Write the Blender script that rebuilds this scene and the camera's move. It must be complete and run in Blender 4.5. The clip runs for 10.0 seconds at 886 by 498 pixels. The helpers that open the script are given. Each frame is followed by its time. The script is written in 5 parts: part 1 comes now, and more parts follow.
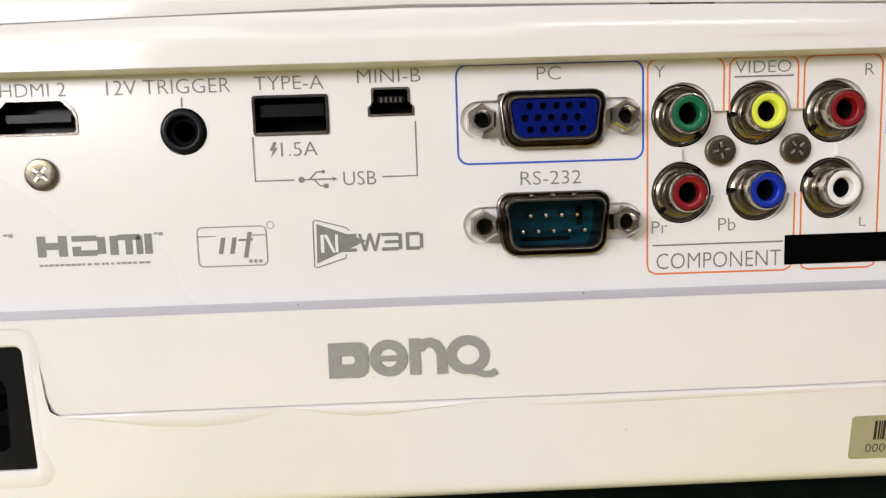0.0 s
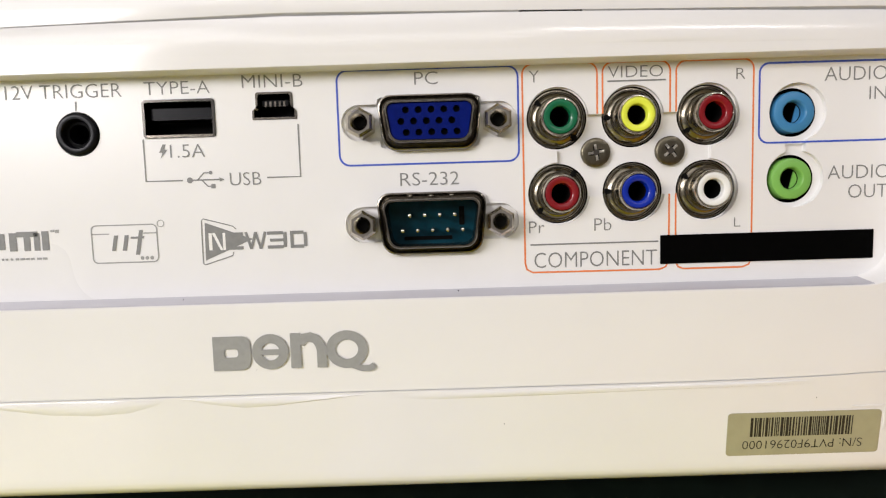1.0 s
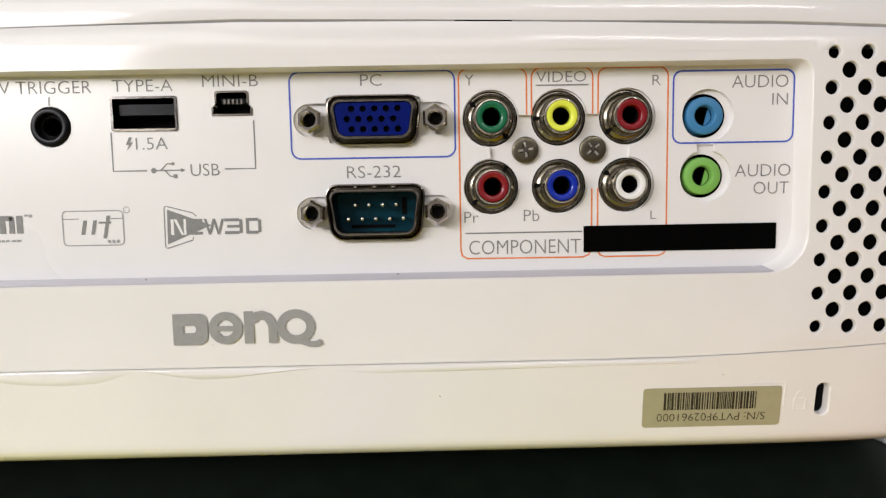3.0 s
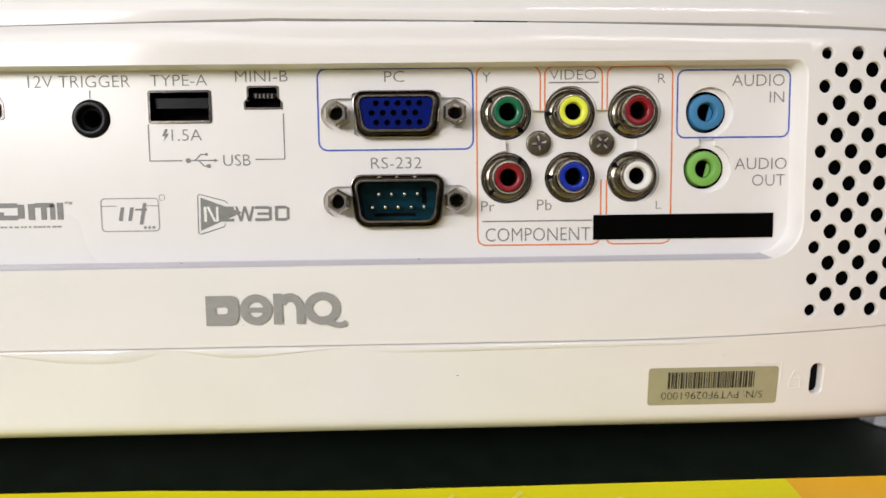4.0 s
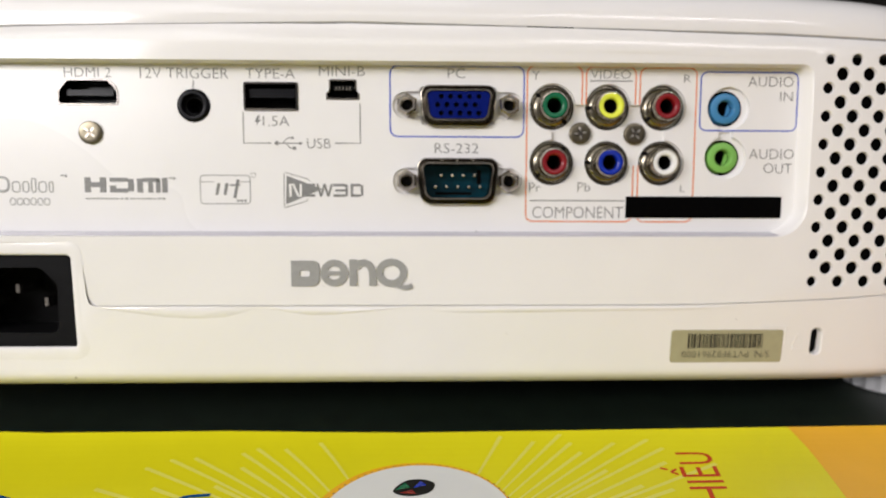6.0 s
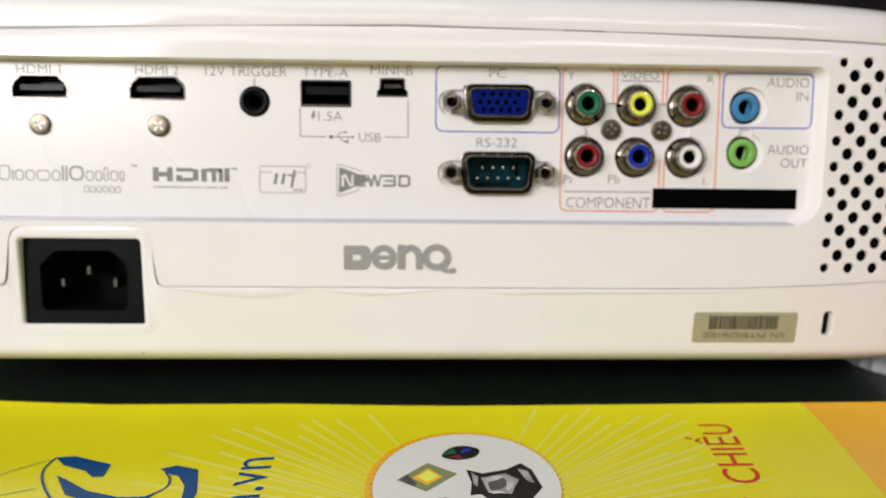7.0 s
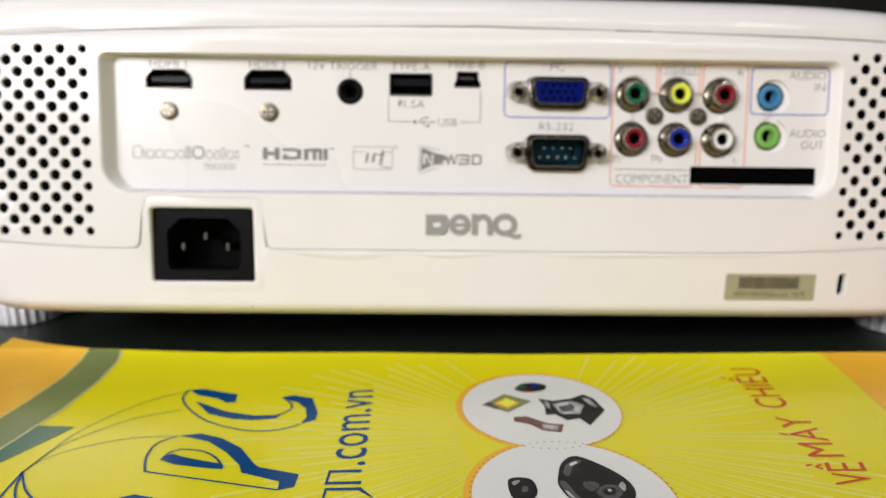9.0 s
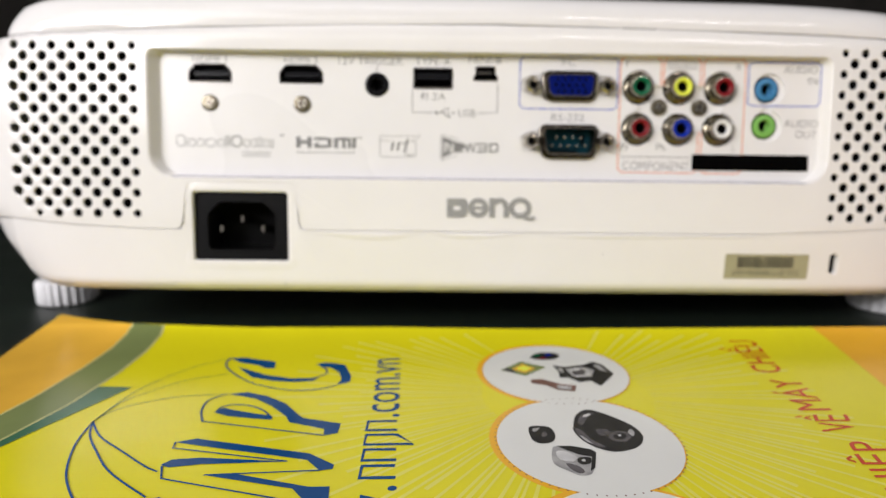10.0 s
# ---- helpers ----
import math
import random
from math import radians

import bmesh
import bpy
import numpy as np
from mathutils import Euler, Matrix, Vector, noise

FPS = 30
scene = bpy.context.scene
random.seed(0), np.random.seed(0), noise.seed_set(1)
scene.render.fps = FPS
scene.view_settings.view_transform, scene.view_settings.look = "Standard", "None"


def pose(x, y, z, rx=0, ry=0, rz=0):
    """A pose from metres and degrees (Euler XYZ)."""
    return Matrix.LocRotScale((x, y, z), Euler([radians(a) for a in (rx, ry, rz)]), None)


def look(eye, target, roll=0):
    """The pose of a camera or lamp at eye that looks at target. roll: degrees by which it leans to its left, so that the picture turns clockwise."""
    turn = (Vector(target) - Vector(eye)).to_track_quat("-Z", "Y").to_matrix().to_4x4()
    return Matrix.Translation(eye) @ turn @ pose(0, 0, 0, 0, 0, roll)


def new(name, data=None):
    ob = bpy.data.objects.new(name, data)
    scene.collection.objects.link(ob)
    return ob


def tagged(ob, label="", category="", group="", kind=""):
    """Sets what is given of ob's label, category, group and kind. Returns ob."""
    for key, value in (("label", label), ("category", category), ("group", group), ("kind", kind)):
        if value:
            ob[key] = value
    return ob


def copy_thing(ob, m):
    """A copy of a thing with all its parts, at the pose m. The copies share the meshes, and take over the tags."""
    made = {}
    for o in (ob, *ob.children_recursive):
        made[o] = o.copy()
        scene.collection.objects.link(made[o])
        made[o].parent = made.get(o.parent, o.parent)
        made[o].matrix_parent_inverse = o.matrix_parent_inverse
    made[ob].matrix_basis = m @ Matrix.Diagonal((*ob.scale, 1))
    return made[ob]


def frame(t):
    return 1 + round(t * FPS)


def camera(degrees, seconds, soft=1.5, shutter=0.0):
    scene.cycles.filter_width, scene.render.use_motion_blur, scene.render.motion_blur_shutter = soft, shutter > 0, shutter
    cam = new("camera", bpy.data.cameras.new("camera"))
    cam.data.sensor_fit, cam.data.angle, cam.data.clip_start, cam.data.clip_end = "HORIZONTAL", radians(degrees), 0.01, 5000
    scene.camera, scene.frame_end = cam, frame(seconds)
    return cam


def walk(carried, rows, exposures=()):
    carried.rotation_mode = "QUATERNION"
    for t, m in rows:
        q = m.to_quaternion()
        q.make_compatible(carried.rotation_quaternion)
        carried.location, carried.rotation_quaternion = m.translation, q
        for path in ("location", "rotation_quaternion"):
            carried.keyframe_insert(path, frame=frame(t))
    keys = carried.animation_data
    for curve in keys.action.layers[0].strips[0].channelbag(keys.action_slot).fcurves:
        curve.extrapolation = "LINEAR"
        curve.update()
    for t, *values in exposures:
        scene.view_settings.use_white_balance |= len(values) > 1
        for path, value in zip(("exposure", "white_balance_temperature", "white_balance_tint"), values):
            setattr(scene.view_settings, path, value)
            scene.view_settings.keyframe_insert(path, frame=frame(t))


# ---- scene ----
# ------------------------------------------------------------------ camera
cam = camera(77.0, 10.0, soft=1.2)
# a small real aperture, focused a hand's width away
cam.data.dof.use_dof = True
cam.data.dof.focus_distance = 0.105
cam.data.dof.aperture_fstop = 12.5
ROWS = [
    (0.0, -0.02032, -0.09171, 0.08207, -1.037, -11.562, -3.064),
    (0.5, -0.00829, -0.09386, 0.0809, -0.268, -11.155, -3.121),
    (1.0, 0.00357, -0.0959, 0.08013, 0.197, -10.862, -3.04),
    (1.5, 0.01142, -0.09799, 0.07987, 0.128, -10.88, -2.902),
    (2.0, 0.01504, -0.10051, 0.07919, 0.08, -10.647, -2.778),
    (2.5, 0.01495, -0.1032, 0.07936, -0.164, -10.883, -2.518),
    (4.0, 0.00868, -0.11371, 0.07678, -1.026, -10.438, -1.961),
    (4.5, 0.00558, -0.11765, 0.07657, -1.193, -10.671, -1.759),
    (5.0, 0.00281, -0.12192, 0.07603, -1.183, -10.739, -1.571),
    (5.5, -0.00072, -0.12727, 0.07512, -1.223, -10.633, -1.307),
    (7.0, -0.01687, -0.14395, 0.07395, -1.317, -10.888, -0.66),
    (7.5, -0.02216, -0.15014, 0.07226, -1.233, -10.651, -0.692),
    (8.0, -0.02738, -0.15638, 0.07136, -1.151, -10.697, -0.633),
    (8.5, -0.03243, -0.16293, 0.06983, -1.038, -10.581, -0.609),
    (9.0, -0.03695, -0.16982, 0.06838, -0.807, -10.568, -0.607),
    (9.5, -0.04058, -0.17708, 0.06684, -0.635, -10.62, -0.628),
    (10.0, -0.04308, -0.18462, 0.0643, -0.571, -10.393, -0.61),
]



def eye_pose(x, y, z, yaw, pitch, roll):
    a, b = radians(yaw), radians(pitch)
    way = Vector((-math.sin(a) * math.cos(b), math.cos(a) * math.cos(b), math.sin(b)))
    eye = Vector((x, y, z))
    return look(eye, eye + way, roll)


walk(cam, [(r[0], eye_pose(*r[1:])) for r in ROWS], exposures=[(0.0, -0.03), (0.7, -0.02), (1.5, -0.07), (2.0, -0.16), (2.6, -0.15), (4.0, -0.07), (5.5, -0.07), (7.0, -0.04), (10.0, -0.01)])

# ------------------------------------------------------------------ light
world = bpy.data.worlds.new("room_air")
scene.world = world
world.use_nodes = True
world.node_tree.nodes["Background"].inputs[0].default_value = (0.9, 0.95, 1.0, 1)
world.node_tree.nodes["Background"].inputs[1].default_value = 0.05

CEILING = 2.0


def area_lamp(x, y, z, length, across, watts, target=None):
    lamp = bpy.data.lights.new("fluorescent_lamp", "AREA")
    lamp.shape, lamp.size, lamp.size_y, lamp.energy = "RECTANGLE", length, across, watts
    lamp.color = (1.0, 0.966, 0.985)
    ob = new("fluorescent_lamp", lamp)
    ob.matrix_world = look((x, y, z), target) if target else pose(x, y, z)
    return ob


# one ceiling tube, unseen panels added for soft fill, and an added low-hung shaded lamp
LAMPS = [(1.45, -2.5, 1.7, 0.05, 22), (-0.2, -3.4, 1.9, 1.5, 20), (-1.6, -2.3, 1.5, 1.7, 30), (-0.3, -1.0, 1.1, 0.8, 5)]
for lx, ly, ll, la, lw in LAMPS:
    area_lamp(lx, ly, CEILING - 0.09, ll, la, lw)
# key light added low on the left so brightness falls off rightwards
KEY_LAMP = Vector((-0.72, -0.66, 0.44))
area_lamp(*KEY_LAMP, 0.55, 0.24, 8.9, (0.0, 0.0, 0.06))

# ------------------------------------------------------------------ materials


def material(name, colour, rough=0.5, metal=0.0, vary=0.0, scale=200.0, bump=0.0, bump_scale=800.0, coat=0.0, fine=True, specular=0.5):
    """A surface with two scales of variation in its colour and roughness, and a fine relief."""
    mat = bpy.data.materials.new(name)
    mat.use_nodes = True
    nt = mat.node_tree
    b = nt.nodes["Principled BSDF"]
    b.inputs["Base Color"].default_value = (*colour, 1)
    b.inputs["Roughness"].default_value = rough
    b.inputs["Metallic"].default_value = metal
    b.inputs["Coat Weight"].default_value = coat
    b.inputs["Coat Roughness"].default_value = 0.06
    b.inputs["Specular IOR Level"].default_value = specular
    co = nt.nodes.new("ShaderNodeTexCoord")
    if vary:
        n1 = nt.nodes.new("ShaderNodeTexNoise")
        n1.inputs["Scale"].default_value = scale
        n1.inputs["Detail"].default_value = 6
        nt.links.new(co.outputs["Object"], n1.inputs["Vector"])
        ramp = nt.nodes.new("ShaderNodeMapRange")
        ramp.inputs["From Min"].default_value, ramp.inputs["From Max"].default_value = 0.3, 0.7
        ramp.inputs["To Min"].default_value, ramp.inputs["To Max"].default_value = 1 - vary, 1 + vary
        nt.links.new(n1.outputs["Fac"], ramp.inputs["Value"])
        mul = nt.nodes.new("ShaderNodeVectorMath")
        mul.operation = "SCALE"
        mul.inputs[0].default_value = colour
        nt.links.new(ramp.outputs["Result"], mul.inputs["Scale"])
        nt.links.new(mul.outputs["Vector"], b.inputs["Base Color"])
        n2 = nt.nodes.new("ShaderNodeTexNoise")
        n2.inputs["Scale"].default_value = scale * 0.12
        nt.links.new(co.outputs["Object"], n2.inputs["Vector"])
        rr = nt.nodes.new("ShaderNodeMapRange")
        rr.inputs["To Min"].default_value, rr.inputs["To Max"].default_value = rough * 0.75, min(1, rough * 1.3)
        nt.links.new(n2.outputs["Fac"], rr.inputs["Value"])
        nt.links.new(rr.outputs["Result"], b.inputs["Roughness"])
    if bump:
        n3 = nt.nodes.new("ShaderNodeTexNoise")
        n3.inputs["Scale"].default_value = bump_scale
        n3.inputs["Detail"].default_value = 4
        nt.links.new(co.outputs["Object"], n3.inputs["Vector"])
        bp = nt.nodes.new("ShaderNodeBump")
        bp.inputs["Strength"].default_value = bump
        bp.inputs["Distance"].default_value = 0.0002
        nt.links.new(n3.outputs["Fac"], bp.inputs["Height"])
        nt.links.new(bp.outputs["Normal"], b.inputs["Normal"])
    return mat


WHITE = material("glossy_white_plastic", (0.80, 0.785, 0.765), 0.15, vary=0.012, scale=60, bump=0.02, bump_scale=160)
PANEL = material("satin_white_plastic", (0.78, 0.77, 0.765), 0.28, vary=0.012, scale=90, bump=0.05, bump_scale=2500)
LIDM = material("glossy_lid_plastic", (0.80, 0.785, 0.77), 0.13, vary=0.012, scale=60)
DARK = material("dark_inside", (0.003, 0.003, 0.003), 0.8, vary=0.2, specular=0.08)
BLACK = material("black_plastic", (0.005, 0.005, 0.0055), 0.34, vary=0.15, scale=500, bump=0.2, bump_scale=2500, specular=0.11)
GLOSSBLACK = material("glossy_black_plastic", (0.004, 0.004, 0.0055), 0.3, vary=0.1, scale=300, specular=0.14)
DARKSTEEL = material("dark_steel", (0.10, 0.092, 0.085), 0.2, 1.0, vary=0.2, scale=600)
TAPE = material("black_tape", (0.0012, 0.0012, 0.0012), 0.75, vary=0.2, scale=900, specular=0.02)
NICKEL = material("nickel", (0.54, 0.50, 0.43), 0.16, 1.0, vary=0.1, scale=600, bump=0.08, bump_scale=1500)
STEEL = material("dull_steel", (0.19, 0.17, 0.142), 0.24, 1.0, vary=0.15, scale=700, bump=0.15, bump_scale=1800)
SCREWM = material("screw_steel", (0.16, 0.14, 0.10), 0.32, 1.0, vary=0.2, scale=900, bump=0.3, bump_scale=1500)
COLLAR = material("worn_nickel", (0.21, 0.188, 0.145), 0.22, 1.0, vary=0.18, scale=500, bump=0.15, bump_scale=1200)
GOLD = material("pin_metal", (0.56, 0.53, 0.45), 0.25, 1.0)
BLUE = material("blue_insert", (0.001, 0.007, 0.12), 0.35, vary=0.15, scale=600, bump=0.25, bump_scale=1200, specular=0.07)
TEAL = material("teal_insert", (0.001, 0.034, 0.052), 0.3, vary=0.35, scale=300, specular=0.15)
INK = material("grey_ink", (0.20, 0.20, 0.195), 0.5, vary=0.08, scale=900)
INKL = material("silver_ink", (0.30, 0.30, 0.29), 0.42, vary=0.06, scale=900)
INKBLUE = material("blue_ink", (0.035, 0.085, 0.50), 0.5, vary=0.05)
INKORANGE = material("orange_ink", (0.75, 0.21, 0.06), 0.5, vary=0.05)
RING = {
    "green": material("green_plastic", (0.004, 0.12, 0.05), 0.25, vary=0.05),
    "yellow": material("yellow_plastic", (0.74, 0.80, 0.07), 0.25, vary=0.05),
    "red": material("red_plastic", (0.20, 0.006, 0.010), 0.25, vary=0.05),
    "blue": material("blue_plastic", (0.003, 0.022, 0.33), 0.25, vary=0.05),
    "white": material("white_ring_plastic", (0.78, 0.78, 0.76), 0.34, vary=0.02),
    "sky": material("light_blue_plastic", (0.045, 0.20, 0.40), 0.36, vary=0.05),
    "lime": material("light_green_plastic", (0.19, 0.44, 0.09), 0.36, vary=0.05),
}
STICKER = material("silver_sticker", (0.365, 0.345, 0.215), 0.38, vary=0.05, scale=400)
INKBLACK = material("black_ink", (0.02, 0.018, 0.014), 0.5)
FOOTM = material("white_foot_plastic", (0.74, 0.74, 0.75), 0.35, vary=0.03)
TABLE = material("dark_table_laminate", (0.006, 0.011, 0.007), 0.45, vary=0.3, scale=120, bump=0.15, bump_scale=1500)
YELLOW = material("yellow_print", (0.71, 0.65, 0.011), 0.2, vary=0.035, scale=25, specular=0.22)
RAYS = material("pale_yellow_print", (0.735, 0.69, 0.11), 0.2, specular=0.3)
ORANGE = material("orange_print", (0.73, 0.42, 0.05), 0.2, vary=0.22, scale=16, specular=0.3)
ORANGEV = material("amber_print", (0.80, 0.42, 0.02), 0.2, vary=0.06, scale=30, specular=0.3)
GREEN1 = material("olive_print", (0.19, 0.235, 0.085), 0.2, vary=0.1, scale=40, specular=0.3)
GREEN2 = material("green_print", (0.045, 0.14, 0.075), 0.2, vary=0.1, scale=40, specular=0.3)
PALELINE = material("pale_line_print", (0.6, 0.58, 0.25), 0.2, specular=0.3)
BLUEP = material("blue_print", (0.001, 0.056, 0.20), 0.2, vary=0.08, scale=60, specular=0.12)
REDP = material("red_print", (0.55, 0.05, 0.008), 0.2, vary=0.08, scale=60, specular=0.3)
WHITEP = material("white_print", (0.70, 0.71, 0.68), 0.2, vary=0.02, scale=60, specular=0.3)
BLACKP = material("black_print", (0.010, 0.010, 0.010), 0.3, vary=0.5, scale=150, specular=0.1)
GREYP = material("grey_print", (0.3, 0.3, 0.3), 0.3, vary=0.4, scale=250)
BROWNP = material("brown_print", (0.12, 0.035, 0.02), 0.3, vary=0.3, scale=250)
# same white plastic, with the lower edge's shade mixed into the grey
LEDGE_SHADE = material("shade_grey_plastic", (0.50, 0.487, 0.525), 0.2, vary=0.02, scale=80)
WALLM = material("painted_wall", (0.42, 0.415, 0.41), 0.8, vary=0.04, scale=6, bump=0.1, bump_scale=60)
DARKWALL = material("dark_display_wall", (0.045, 0.04, 0.035), 0.6, vary=0.3, scale=8)
FLOORM = material("grey_floor_tile", (0.26, 0.25, 0.24), 0.4, vary=0.08, scale=8)
CEILM = material("ceiling_paint", (0.75, 0.75, 0.73), 0.9, vary=0.03, scale=5)
FIXTURE = material("lamp_housing", (0.8, 0.8, 0.8), 0.4)

# ------------------------------------------------------------------ tools
MM = 0.001


def part(name, bm, mat, parent, label="", smooth=False, matrix=None):
    me = bpy.data.meshes.new(name)
    bm.to_mesh(me)
    bm.free()
    me.materials.append(mat)
    if smooth:
        me.polygons.foreach_set("use_smooth", [True] * len(me.polygons))
        me.set_sharp_from_angle(angle=radians(38))
    ob = new(name, me)
    ob.parent = parent
    if matrix is not None:
        ob.matrix_basis = matrix
    if label:
        tagged(ob, label)
    return ob


def holder(name, parent, x, z, y=0.0, label=""):
    ob = new(name)
    ob.empty_display_size = 0.002
    ob.parent = parent
    ob.location = (x * MM, y * MM, z * MM)
    if label:
        tagged(ob, label)
    return ob


def rounded(x0, z0, x1, z1, r, seg=6):
    """A rounded rectangle, anticlockwise; r: one radius or four (from the lower left)."""
    rs = r if isinstance(r, (tuple, list)) else (r,) * 4
    pts = []
    for (cx, cz, a0), q in zip(((x0, z0, 180), (x1, z0, 270), (x1, z1, 0), (x0, z1, 90)), rs):
        ox = cx + q if cx == x0 else cx - q
        oz = cz + q if cz == z0 else cz - q
        for k in range(seg + 1):
            a = radians(a0 + 90 * k / seg)
            pts.append((ox + q * math.cos(a), oz + q * math.sin(a)))
    return pts


def ring_points(cx, cz, r, n=32, a0=0.0):
    return [(cx + r * math.cos(a0 + 2 * math.pi * k / n), cz + r * math.sin(a0 + 2 * math.pi * k / n)) for k in range(n)]


def inset(pts, d):
    """The closed outline moved inwards (anticlockwise order) by d."""
    n, out = len(pts), []
    for k in range(n):
        a, b, c = Vector(pts[k - 1]), Vector(pts[k]), Vector(pts[(k + 1) % n])
        e, f = (b - a), (c - b)
        e = e.normalized() if e.length > 1e-9 else f.normalized()
        f = f.normalized() if f.length > 1e-9 else e
        m = Vector((-(e.y + f.y), e.x + f.x))
        m = m.normalized() if m.length > 1e-9 else Vector((-e.y, e.x))
        s = max(0.4, m.dot(Vector((-e.y, e.x))))
        out.append(tuple(b + m * d / s))
    return out


def loop(bm, pts, y):
    yy = y if callable(y) else (lambda px, pz: y)
    return [bm.verts.new((px * MM, yy(px, pz) * MM, pz * MM)) for px, pz in pts]


def bridge(bm, a, b):
    n = len(a)
    for k in range(n):
        bm.faces.new((a[k], a[(k + 1) % n], b[(k + 1) % n], b[k]))


def plate(bm, outline, holes, y, depth):
    """A plate in the x-z plane at y with real openings, and walls of that depth behind its openings."""
    loops = [loop(bm, outline, y)] + [loop(bm, h, y) for h in holes]
    edges = []
    for lp in loops:
        for k in range(len(lp)):
            edges.append(bm.edges.new((lp[k], lp[(k + 1) % len(lp)])))
    bmesh.ops.triangle_fill(bm, use_beauty=True, use_dissolve=False, edges=edges, normal=(0, -1, 0))
    if depth:
        yy = y if callable(y) else (lambda px, pz: y)
        for lp, pts in zip(loops, [outline] + holes):
            back = [bm.verts.new((v.co.x, v.co.y + depth * MM, v.co.z)) for v in lp]
            bridge(bm, lp, back)
    bmesh.ops.recalc_face_normals(bm, faces=bm.faces)
    return bm


def stack(bm, outlines, cap_first=True, cap_last=True):
    """A solid lofted through (outline, y) sections with the same number of points."""
    loops = [loop(bm, o, y) for o, y in outlines]
    for a, b in zip(loops, loops[1:]):
        bridge(bm, a, b)
    if cap_first:
        bm.faces.new(loops[0])
    if cap_last:
        bm.faces.new(loops[-1][::-1])
    bmesh.ops.recalc_face_normals(bm, faces=bm.faces)
    return bm


def turned(bm, profile, n=40, cx=0.0, cz=0.0):
    """A body of revolution round y: profile of (radius, y); open ends."""
    loops = [loop(bm, ring_points(cx, cz, max(r, 0.001), n), y) for r, y in profile]
    for a, b in zip(loops, loops[1:]):
        bridge(bm, a, b)
    if profile[0][0] < 0.02:
        bmesh.ops.remove_doubles(bm, verts=loops[0], dist=0.0000015)
    if profile[-1][0] < 0.02:
        bmesh.ops.remove_doubles(bm, verts=loops[-1], dist=0.0000015)
    bmesh.ops.recalc_face_normals(bm, faces=bm.faces)
    return bm


def strip(bm, pts, width, y, closed=False):
    """A flat printed line of that width along points in the x-z plane."""
    n = len(pts)
    left, right = [], []
    for k in range(n):
        a = Vector(pts[k - 1] if closed or k > 0 else pts[k])
        b = Vector(pts[k])
        c = Vector(pts[(k + 1) % n] if closed or k < n - 1 else pts[k])
        d = (c - a).normalized()
        m = Vector((-d.y, d.x)) * width / 2
        for side, s in ((left, 1), (right, -1)):
            side.append(bm.verts.new(((b.x + s * m.x) * MM, y * MM, (b.y + s * m.y) * MM)))
    for k in range(n if closed else n - 1):
        j = (k + 1) % n
        bm.faces.new((left[k], left[j], right[j], right[k]))
    bmesh.ops.recalc_face_normals(bm, faces=bm.faces)
    for f in bm.faces:
        if f.normal.y > 0:
            f.normal_flip()
    return bm


def poly(bm, pts, y):
    f = bm.faces.new(loop(bm, pts, y))
    f.normal_update()
    if f.normal.y > 0:
        f.normal_flip()
    return bm


def text_mesh(name, words, mat, parent, x0, z0, x1, z1, y, upside=False):
    """Words in the built-in font, stretched to fill the box x0..x1, z0..z1 of the x-z plane at y, flat as print."""
    cu = bpy.data.curves.new(name, "FONT")
    cu.body = words
    cu.resolution_u = 3
    cu.offset = -0.011
    tmp = new(name + "_outline", cu)
    bpy.context.view_layer.update()
    me = bpy.data.meshes.new_from_object(tmp.evaluated_get(bpy.context.evaluated_depsgraph_get()))
    bpy.data.objects.remove(tmp)
    bpy.data.curves.remove(cu)
    co = np.array([v.co[:] for v in me.vertices])
    lo, hi = co.min(0), co.max(0)
    u = (co[:, 0] - lo[0]) / (hi[0] - lo[0])
    v = (co[:, 1] - lo[1]) / max(1e-6, hi[1] - lo[1])
    if upside:
        u, v = 1 - u, 1 - v
    out = np.stack([x0 + u * (x1 - x0), np.full(len(co), y), z0 + v * (z1 - z0)], 1) * MM
    me.vertices.foreach_set("co", out.ravel())
    me.materials.clear()
    me.materials.append(mat)
    me.update()
    ob = new(name, me)
    ob.parent = parent
    return ob


def part_each(name, bm, mat, parent, label=""):
    """Every separate piece of the bmesh as a part of its own."""
    bm.verts.index_update()
    left = set(bm.verts)
    while left:
        seed = min(left, key=lambda v: v.index)
        todo, isle = [seed], {seed}
        while todo:
            for e in todo.pop().link_edges:
                for v in e.verts:
                    if v not in isle:
                        isle.add(v)
                        todo.append(v)
        left -= isle
        one = bmesh.new()
        order = sorted(isle, key=lambda v: v.index)
        made = {v: one.verts.new(v.co) for v in order}
        for f in {f for v in order for f in v.link_faces}:
            one.faces.new([made[v] for v in f.verts])
        part(name, one, mat, parent, label)
    bm.free()


# ------------------------------------------------------------------ the room
def slab(name, x0, y0, z0, x1, y1, z1, mat, label, category, bevel=0.0):
    bm = bmesh.new()
    bmesh.ops.create_cube(bm, size=1)
    for v in bm.verts:
        v.co = ((x0 + x1) / 2 + v.co.x * (x1 - x0), (y0 + y1) / 2 + v.co.y * (y1 - y0), (z0 + z1) / 2 + v.co.z * (z1 - z0))
    if bevel:
        bmesh.ops.bevel(bm, geom=list(bm.edges), offset=bevel, segments=3, affect="EDGES", profile=0.5)
    return tagged(part(name, bm, mat, None), label, category, kind="structure")


